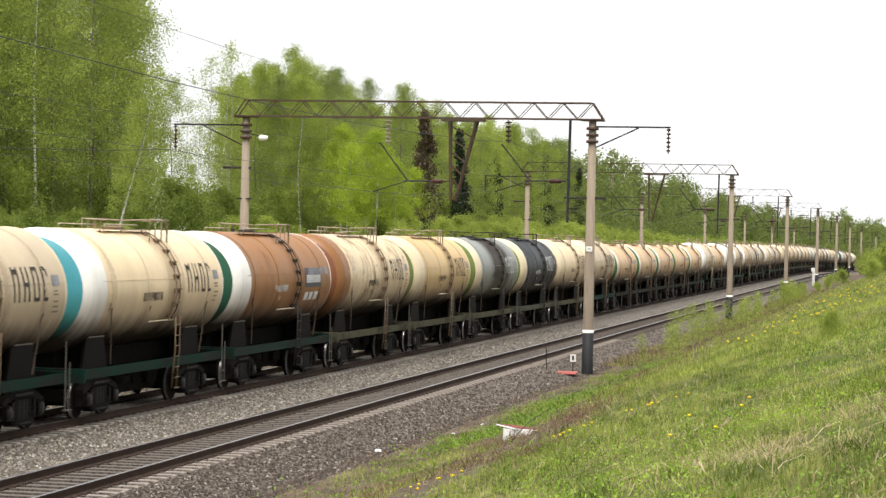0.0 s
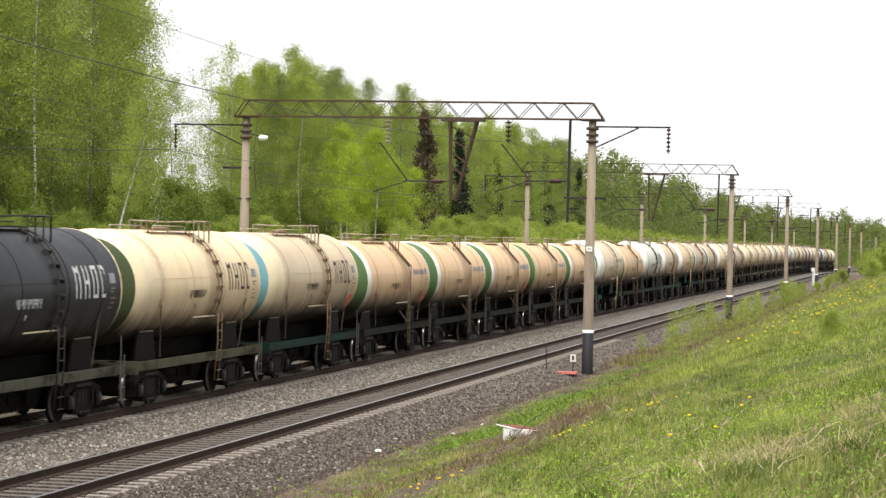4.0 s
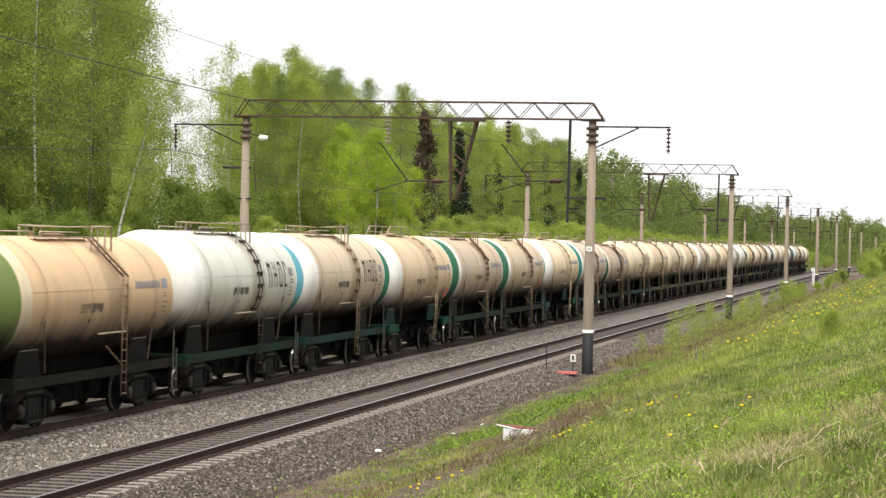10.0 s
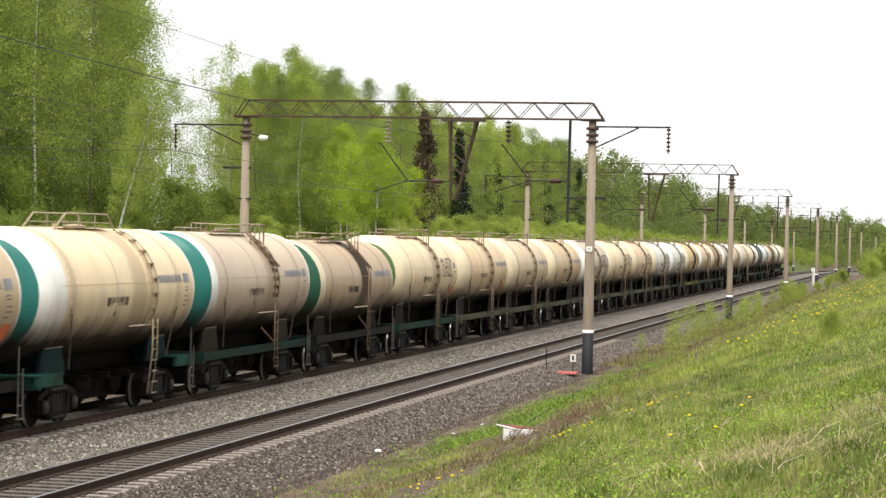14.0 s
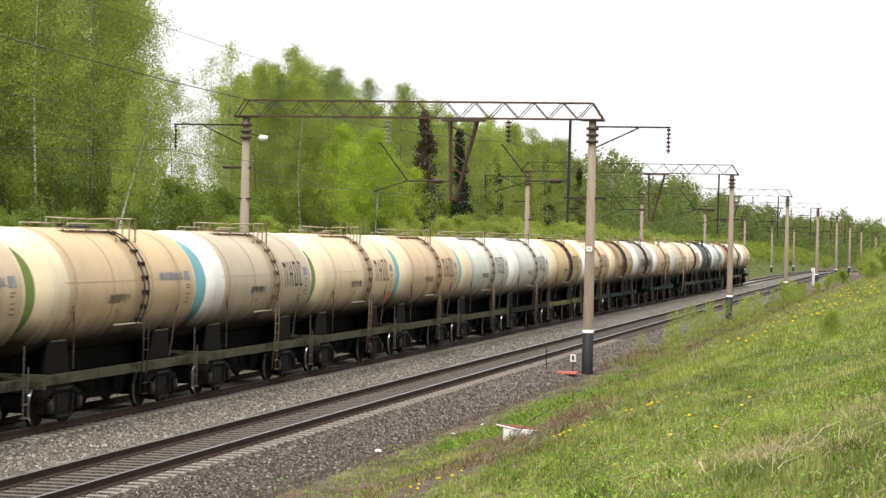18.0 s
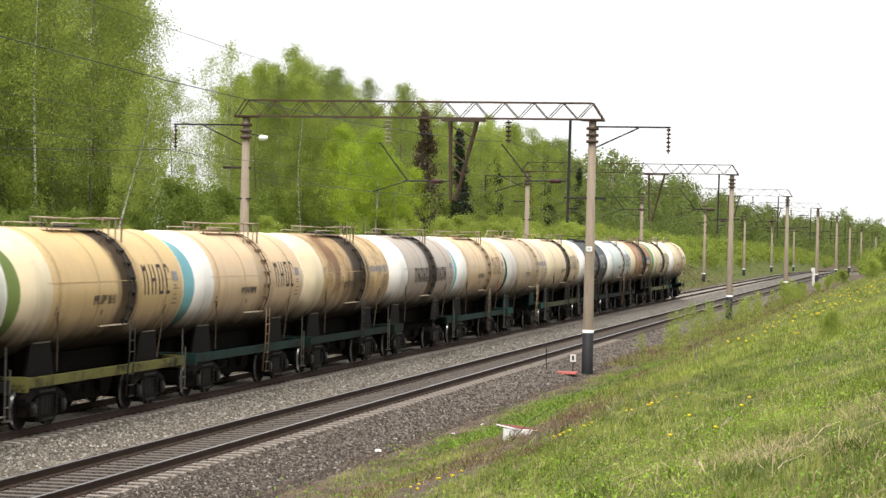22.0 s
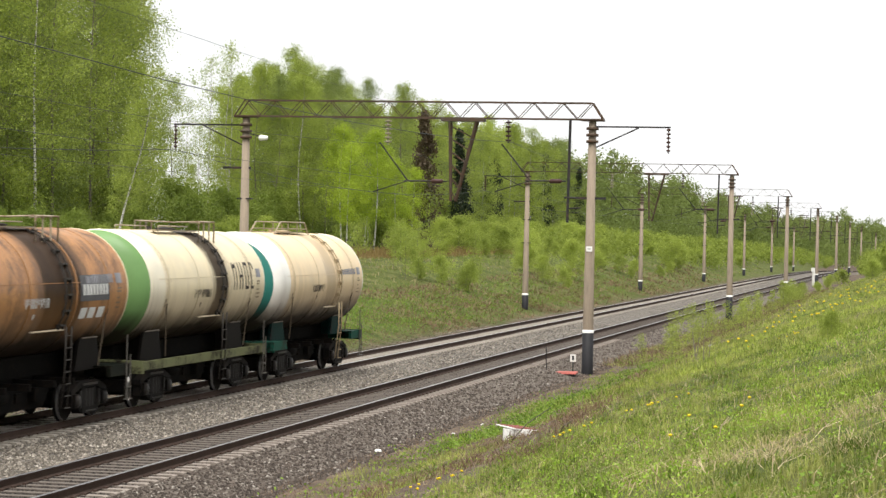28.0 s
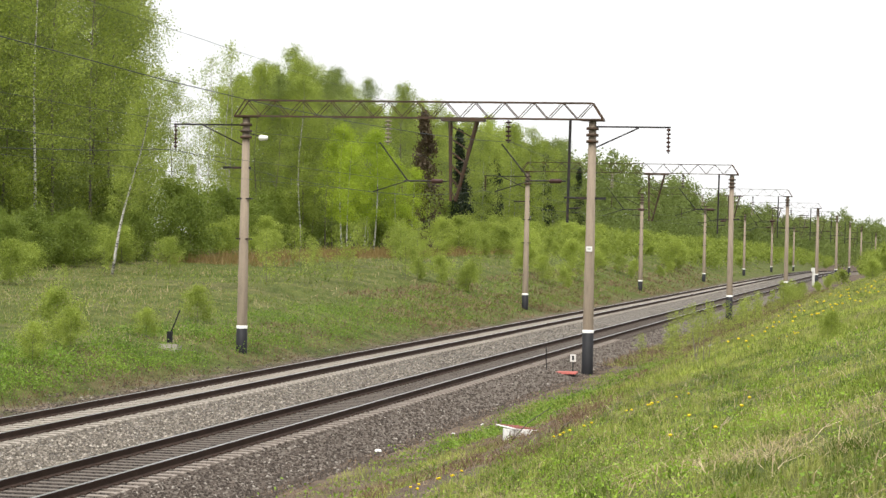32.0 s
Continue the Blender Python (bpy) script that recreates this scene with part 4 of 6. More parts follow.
def tank_wagon(form, label, shell, disc, ring=None, ring_w=0.8, sill=(0.04, 0.10, 0.075), ladder="rust", streak=0.19, rust=0.0, rust_colour=(0.22, 0.09, 0.03), spill=0.22, name_bars="dark", hazard=False, placard=False, disc_at=None, stub=False, seed=0):
    """form A: full side sills, shell ladder with steps; B: stub sills, trapezoid top rail; C: smaller shell, tall ladder and board; D: like C with short sloping ladder."""
    root = tagged(new("tank_wagon"), label, "tank wagon", "wagons of the train")
    r, c = {"A": (1.53, 3.11), "B": (1.60, 3.05), "C": (1.50, 2.92), "D": (1.56, 3.06)}[form]
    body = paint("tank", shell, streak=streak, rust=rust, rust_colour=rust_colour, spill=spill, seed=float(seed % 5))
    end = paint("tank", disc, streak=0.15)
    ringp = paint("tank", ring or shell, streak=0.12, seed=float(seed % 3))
    strap = paint("frame", (0.11, 0.085, 0.06), (0.05, 0.035, 0.025), 0.5)
    seam = paint("tank", tuple(q * 0.74 for q in shell), streak=0.5)
    weld = paint("tank", tuple(q * 0.87 for q in shell), streak=0.4)
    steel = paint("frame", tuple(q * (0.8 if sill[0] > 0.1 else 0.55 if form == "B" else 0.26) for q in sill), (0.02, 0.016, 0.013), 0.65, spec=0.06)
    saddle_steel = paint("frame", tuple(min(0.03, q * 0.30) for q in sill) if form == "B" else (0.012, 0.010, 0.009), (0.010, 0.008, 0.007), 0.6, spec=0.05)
    lad = {"rust": LADDER_RUST, "cream": LADDER_CREAM, "dark": LADDER_DARK}[ladder]
    top_gear = lad if shell[0] < 0.3 else RAIL_PALE
    w = ring_w
    disc_at = {"A": 38, "B": 40, "C": 16, "D": 14}[form] if disc_at is None else disc_at
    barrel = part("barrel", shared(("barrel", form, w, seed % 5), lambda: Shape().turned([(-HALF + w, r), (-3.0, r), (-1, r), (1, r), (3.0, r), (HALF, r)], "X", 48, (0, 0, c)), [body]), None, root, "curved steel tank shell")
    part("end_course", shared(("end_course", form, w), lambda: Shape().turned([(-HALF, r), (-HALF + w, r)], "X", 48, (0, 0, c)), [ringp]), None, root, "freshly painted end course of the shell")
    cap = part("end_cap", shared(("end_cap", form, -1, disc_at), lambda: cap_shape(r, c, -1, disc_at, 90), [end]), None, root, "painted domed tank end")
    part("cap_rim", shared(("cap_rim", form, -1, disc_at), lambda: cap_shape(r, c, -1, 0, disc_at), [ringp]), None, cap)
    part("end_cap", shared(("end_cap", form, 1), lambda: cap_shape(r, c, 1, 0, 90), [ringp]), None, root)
    for x in (-3.75, -1.25 if form == "A" else -0.9, 1.6, 3.75):
        part("seam_band", shared(("seam_band", form), lambda: Shape().turned([(-0.035, r), (-0.03, r + 0.012), (0.03, r + 0.012), (0.035, r)], "X", 48, (0, 0, c)), [seam]), None, root, at=(x, 0, 0))
    for x in (-HALF + 0.02, HALF - 0.02):
        part("rim", shared(("rim", form), lambda: Shape().turned([(-0.02, r), (-0.015, r + 0.01), (0.015, r + 0.01), (0.02, r)], "X", 48, (0, 0, c)), [ringp]), None, root, at=(x, 0, 0))

    part("weld_line", shared(("weld_line", form), lambda: Shape().box((0.2, -math.sqrt(r * r - 0.0625), c + 0.25), (9.4, 0.012, 0.016)), [weld]), None, root)
    for x in (-3.75, 3.75):
        for side in (-1, 1):
            o = 1 if x > 0 else -1
            part("tie_strap", shared(("tie_strap", form, side, o), lambda: Shape().path([(o * 0.04, side * (r * 0.955 + 0.02), c - 0.42), (o * -0.02, side * (r * 0.93 + 0.02), c - 0.6), (o * -0.25, side * 1.36, 1.3)], 0.018, 5), [strap]), None, root, at=(x, 0, 0))

    # saddles, sills, end beams, couplers
    def saddle(side):
        s = Shape()
        zt = c - math.sqrt(r * r - 1.0) + 0.03
        s.prism([(-0.86, 1.18), (0.86, 1.18), (0.58, zt), (-0.58, zt)], side * 0.94, side * 1.02)
        for x in (-0.5, 0.0, 0.5):
            s.box((x * 0.85, side * 0.78, (1.18 + zt) / 2 - 0.05), (0.05, 0.4, zt - 1.28))
        return s

    tanleg = form == "D" and seed % 2
    for x in (-3.7, 3.7):
        for side in (-1, 1):
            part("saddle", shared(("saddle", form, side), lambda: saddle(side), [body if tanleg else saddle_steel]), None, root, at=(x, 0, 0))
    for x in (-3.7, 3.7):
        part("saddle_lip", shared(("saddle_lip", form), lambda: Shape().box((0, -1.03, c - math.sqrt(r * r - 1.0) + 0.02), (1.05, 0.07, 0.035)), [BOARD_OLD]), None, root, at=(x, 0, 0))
    # the upper box is added dark bulk, standing in for shade under the tank
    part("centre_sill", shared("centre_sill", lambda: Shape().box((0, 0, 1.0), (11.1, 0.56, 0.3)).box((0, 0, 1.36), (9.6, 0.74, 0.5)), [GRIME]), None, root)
    for side in (-1, 1):
        if form == "B" or stub:
            for x in (-4.85, 4.85):
                part("stub_sill", shared(("stub_sill", side), lambda: Shape().box((0, side * 1.42, 1.13), (1.5, 0.1, 0.28)).box((0, side * 1.0, 1.24), (1.5, 0.75, 0.03)), [steel]), None, root, at=(x, 0, 0))
        else:
            part("side_sill", shared(("side_sill", side, form), lambda: Shape().box((0, side * 1.42, 1.12), (11.0, 0.06, 0.21)).box((0, side * 1.36, 1.22), (11.0, 0.16, 0.025)).box((0, side * 1.36, 1.02), (11.0, 0.16, 0.025)), [steel]), None, root)
    for x in (-5.45, 5.45):
        part("end_beam", shared("end_beam", lambda: Shape().box((0, 0, 1.1), (0.12, 2.9, 0.34)), [steel]), None, root, at=(x, 0, 0))
        o = 1 if x > 0 else -1
        part("coupler", shared(("coupler", o), lambda: Shape().box((o * 0.22, 0, 1.05), (0.44, 0.18, 0.2)).box((o * 0.5, 0.05, 1.05), (0.2, 0.36, 0.32)), [GRIME]), None, root, at=(x, 0, 0))
    for x in (-2.0, -0.6, 0.9, 2.1):
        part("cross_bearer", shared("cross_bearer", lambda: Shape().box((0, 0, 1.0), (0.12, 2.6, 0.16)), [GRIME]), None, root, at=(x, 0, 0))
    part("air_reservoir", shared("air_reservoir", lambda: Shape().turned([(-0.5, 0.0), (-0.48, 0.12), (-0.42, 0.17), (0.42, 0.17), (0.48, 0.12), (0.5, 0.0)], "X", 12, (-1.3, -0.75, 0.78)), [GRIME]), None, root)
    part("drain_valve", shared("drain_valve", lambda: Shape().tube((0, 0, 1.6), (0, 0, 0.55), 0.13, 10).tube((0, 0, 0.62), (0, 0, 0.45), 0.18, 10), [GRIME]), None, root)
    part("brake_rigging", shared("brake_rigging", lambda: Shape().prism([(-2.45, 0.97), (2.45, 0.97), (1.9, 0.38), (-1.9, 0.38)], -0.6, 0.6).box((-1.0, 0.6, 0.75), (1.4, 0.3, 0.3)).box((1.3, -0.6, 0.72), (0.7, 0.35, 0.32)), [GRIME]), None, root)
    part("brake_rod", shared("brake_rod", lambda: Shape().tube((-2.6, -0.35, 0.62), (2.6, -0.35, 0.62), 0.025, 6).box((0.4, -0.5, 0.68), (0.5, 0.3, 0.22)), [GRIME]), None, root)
    for x, y in ((5.3, -1.5), (-5.3, 1.5)):
        part("corner_handrail", shared("corner_handrail", lambda: Shape().tube((-0.13, 0, 0.35), (-0.13, 0, 2.0), 0.018, 6).tube((0.13, 0, 0.35), (0.13, 0, 1.5), 0.018, 6).box((0, 0, 0.38), (0.3, 0.14, 0.025)).box((0, 0, 0.68), (0.3, 0.05, 0.03)), [HANDRAIL]), None, root, at=(x, y, 0))
    bogie(root, -3.56), bogie(root, 3.56)

    # top gear
    top = c + r
    part("hatch", shared(("hatch", form), lambda: Shape().turned([(top - 0.08, 0.26), (top + 0.03, 0.26), (top + 0.035, 0.3), (top + 0.06, 0.3), (top + 0.09, 0.16), (top + 0.1, 0.0)], "Z", 16, (0.2, 0, 0)), [lad]), None, root)
    part("relief_valve", shared(("relief_valve", form), lambda: Shape().tube((-0.9, 0.1, top - 0.05), (-0.9, 0.1, top + 0.11), 0.07, 8), [lad]), None, root)
    if form == "B":
        def rail_b(y):
            s = Shape()
            for y in (y,):
                s.path([(-2.3, y, top - 0.08), (-1.5, y, top + 0.36), (1.4, y, top + 0.36), (2.0, y, top - 0.1)], 0.024, 6)
                for x in (-0.6, 0.5):
                    s.tube((x, y, top - 0.1), (x, y, top + 0.36), 0.02, 6)
                s.tube((-1.9, y, top + 0.14), (1.7, y, top + 0.14), 0.018, 6)
            return s
        for y in (-0.42, 0.42):
            part("top_railing", shared(("top_railing", form, y), lambda: rail_b(y), [top_gear]), None, root, "trapezoid railing on top of the tank")
        part("walkway", shared(("walkway", form), lambda: Shape().box((-0.2, -0.3, top + 0.02), (3.2, 0.3, 0.03)).box((-0.2, 0.3, top + 0.02), (3.2, 0.3, 0.03)), [top_gear]), None, root)
    else:
        def rail_a(y):
            s = Shape()
            for y in (y,):
                zl = c + math.sqrt(r * r - y * y)
                s.path([(0.35, y, zl - 0.15), (0.35, y, top + 0.27), (1.75, y, top + 0.27), (1.75, y, zl - 0.15)], 0.026, 6)
                for x in (0.8, 1.3):
                    s.tube((x, y, zl - 0.1), (x, y, top + 0.27), 0.022, 6)
                s.path([(0.35, y, top + 0.27), (0.35, y * 0.25, top + 0.24)], 0.022, 6)
                s.path([(1.75, y, top + 0.27), (1.75, y * 0.25, top + 0.24)], 0.022, 6)
            return s

        def walk_a(y):
            s = Shape()
            for y in (y,):
                s.box((-0.5, y, top + 0.0), (3.6, 0.22, 0.035))
                for x in (-2.1, -0.5, 1.1):
                    s.tube((x, y, top - 0.15), (x, y, top + 0.01), 0.02, 6)
                s.path([(-2.2, y * 1.3, top - 0.1), (-2.15, y * 1.3, top + 0.12), (0.35, y * 1.3, top + 0.12)], 0.02, 6)
            return s
        for y in (-0.95, 0.95):
            part("top_railing", shared(("top_railing", form, y), lambda: rail_a(y), [top_gear]), None, root, "short steel railing beside the hatch")
            part("walkway", shared(("walkway", form, y), lambda: walk_a(y * 0.5), [top_gear]), None, root)

    # ladder on the near side and on the far side
    lx = {"A": 0.95, "B": 1.75, "C": 1.2, "D": 1.1}[form]
    for side in (-1, 1):
        def ladder_shape():
            s = Shape()
            y0 = side * (r + 0.06)
            if form in "AB":
                foot, knee = 0.45, 2.35
                for dx in (-0.18, 0.18):
                    s.path([(lx + dx - (0.12 if form == "B" else 0), side * (r - 0.02), foot), (lx + dx, y0, 1.5), (lx + dx, y0, knee)], 0.02, 6)
                for i in range(7):
                    z = foot + 0.28 * i
                    s.tube((lx - 0.18, y0, z), (lx + 0.18, y0, z), 0.016, 6)
            else:
                knee = c + 0.55
                for dx in (-0.17, 0.17):
                    pts = [(lx + dx, y0, 0.5), (lx + dx, y0, knee)] if form == "C" else [(lx + dx, y0, 0.5), (lx + dx, y0 * 0.99, 2.5)]
                    s.path(pts, 0.02, 6)
                for i in range(11 if form == "C" else 8):
                    s.tube((lx - 0.17, y0, 0.55 + 0.27 * i), (lx + 0.17, y0, 0.55 + 0.27 * i), 0.017, 6)
                s.path([(lx - 0.75, side * 1.35, 1.75), (lx - 0.1, y0, 1.25)], 0.024, 6)
            return s
        part("ladder", shared(("ladder", form, side), ladder_shape, [lad]), None, root, "steel side ladder")
        if form in "CD":
            def slope_shape():
                s = Shape()
                y0, knee = side * (r + 0.06), c + 0.55
                for dx in (-0.17, 0.17):
                    s.path([(lx + dx, y0, knee), (lx - 0.75 + dx, side * 0.85, top + 0.02)], 0.028, 6)
                for i in range(6):
                    p = Vector((lx, y0, knee)).lerp(Vector((lx - 0.75, side * 0.85, top)), (i + 0.5) / 6)
                    s.tube((p.x - 0.17, p.y, p.z), (p.x + 0.17, p.y, p.z), 0.017, 6)
                return s
            part("top_ladder", shared(("top_ladder", form, side), slope_shape, [lad]), None, root, "sloping steel ladder to the hatch")
        if form in "ABD":
            def arc_rails():
                s = Shape()
                a0, a1 = (-30, 70) if form != "D" else (-12, 60)
                for dx in (-0.17, 0.17):
                    s.path([(lx + dx, side * (r + 0.06) * math.cos(radians(q)), c + (r + 0.06) * math.sin(radians(q))) for q in [a0 + (a1 - a0) * i / 9 for i in range(10)]], 0.018, 5)
                return s
            part("ladder_rail", shared(("ladder_rail", form, side), arc_rails, [lad]), None, root)
            for i in range(8):
                a = radians((-28 if form != "D" else -10) + i * (13.5 if form != "D" else 9))
                y, z = side * (r + 0.05) * math.cos(a), c + (r + 0.05) * math.sin(a)
                part("step", shared(("step", form, side, i), lambda: Shape().box((lx, y, z), (0.34, 0.11, 0.04)).box((lx - 0.15, y * 0.985, z - 0.05), (0.04, 0.06, 0.12)).box((lx + 0.15, y * 0.985, z - 0.05), (0.04, 0.06, 0.12)), [lad]), None, root)
    bw = {"A": 2.0, "B": 1.5, "C": 1.9, "D": 1.9}[form]
    shift = 0.2 if form in "CD" else bw * 0.36
    part("side_board", shared(("side_board", form), lambda: Shape().box((lx - shift, -math.sqrt(r * r - 0.7225) - 0.07, c - 0.85), (bw, 0.06, 0.035)), [BOARD]), None, root, "pale narrow foot board")

    # stencils as plain bars
    s = Shape()
    rr = random.Random(seed)
    for i in range(15):
        x = -1.6 + 0.1 * i
        on_shell(s, r, c, x, x + rr.choice((0.03, 0.045, 0.06)), c - 0.3 + rr.choice((0, 0, 0.08)), c - 0.08)
    on_shell(s, r, c, -0.95, -0.87, c - 0.56, c - 0.44)
    tagged(part("stencil", s, MARK_WHITE if shell in (BLACK, SLATE) or placard else MARK_DARK, root, "small dark stencil mark"), kind="stuff")
    if name_bars == "wide":
        for i in range(12):
            x = -2.5 + 0.5 * i

            def wide_shape():
                s = Shape()
                on_shell(s, r, c, x, x + 0.1, c - 0.28, c + 0.28)
                on_shell(s, r, c, x + 0.24, x + 0.34, c - 0.28, c + 0.28)
                on_shell(s, r, c, x + 0.1, x + 0.24, c - (0.05 if i % 2 else -0.18), c + (0.05 if i % 2 else 0.28))
                return s
            if i != 6:
                part("name_bar", shared(("wide_bar", form, i), wide_shape, [MARK_DARK]), None, root, "broad stencilled bar")
    elif name_bars:
        for i in range(8):
            x = 1.95 + 0.57 * (i // 2) + 0.26 * (i % 2)
            foot, head = c - 0.14, c + 0.64

            def bar_shape():
                s = Shape()
                if i != 7:
                    on_shell(s, r, c, x, x + 0.075, foot, head)
                if i in (4, 6):
                    on_shell(s, r, c, x + 0.075, x + 0.26, foot, foot + 0.085)
                    on_shell(s, r, c, x + 0.075, x + 0.26, head - 0.085, head)
                if i == 0:
                    on_shell(s, r, c, x + 0.075, x + 0.26, head - 0.16, head - 0.05)
                if i == 2:
                    on_shell(s, r, c, x + 0.075, x + 0.26, c + 0.2, c + 0.29)
                if i == 7:
                    on_shell(s, r, c, x, x + 0.06, head - 0.22, head - 0.06)
                return s
            part("name_bar", shared(("name_bar", form, i), bar_shape, [{"dark": MARK_DARK, "white": MARK_WHITE, "rust": LADDER_RUST}[name_bars]]), None, root, "tall stencilled bar")
    elif shell not in (BLACK, SLATE):
        s = Shape()
        for i in range(16):
            x = 2.2 + 0.115 * i
            on_shell(s, r, c, x, x + rr.choice((0.05, 0.07, 0.085)), c + 0.22, c + 0.4 + rr.choice((0, 0.03)))
        tagged(part("name_stencil", s, MARK_BLUE, root, "faded blue-grey stencil mark"), kind="stuff")
    s = Shape()
    on_shell(s, r, c, 4.2, 4.62, c + 0.2, c + 0.45)
    part("data_panel", s, MARK_BLUE, root, "small faded grey panel")
    s = Shape()
    for z in (-0.42, -0.3, -0.18, -0.02, 0.06):
        on_shell(s, r, c, 4.2 + rr.uniform(0, 0.1), 4.45 + rr.uniform(0, 0.2), c + z, c + z + 0.035)
    for z in (-0.5, -0.38):
        on_shell(s, r, c, -4.0, -3.9, c + z, c + z + 0.09)
    tagged(part("data_block", s, MARK_FAINT, root, "small stencilled data bars"), kind="stuff")
    if hazard:
        s = Shape()
        on_shell(s, r, c, 4.3, 4.75, c - 0.95, c - 0.55)
        part("hazard_mark", s, HAZARD, root, "faded orange hazard mark")
    if placard:
        s = Shape()
        on_shell(s, r, c, 1.8, 3.75, c - 0.2, c + 0.42)
        board = part("placard", s, PANEL_GREY, root, "dark grey painted panel with pale bars")
        s = Shape()
        for i in range(8):
            on_shell(s, r, c, 1.95 + 0.215 * i, 2.11 + 0.215 * i, c - 0.06, c + 0.2, 0.02)
        for x in (1.95, 2.5, 3.1):
            on_shell(s, r, c, x, x + 0.42, c - 0.62, c - 0.36, 0.014)
        tagged(part("pale_bars", s, MARK_WHITE, board), kind="stuff")
    return root


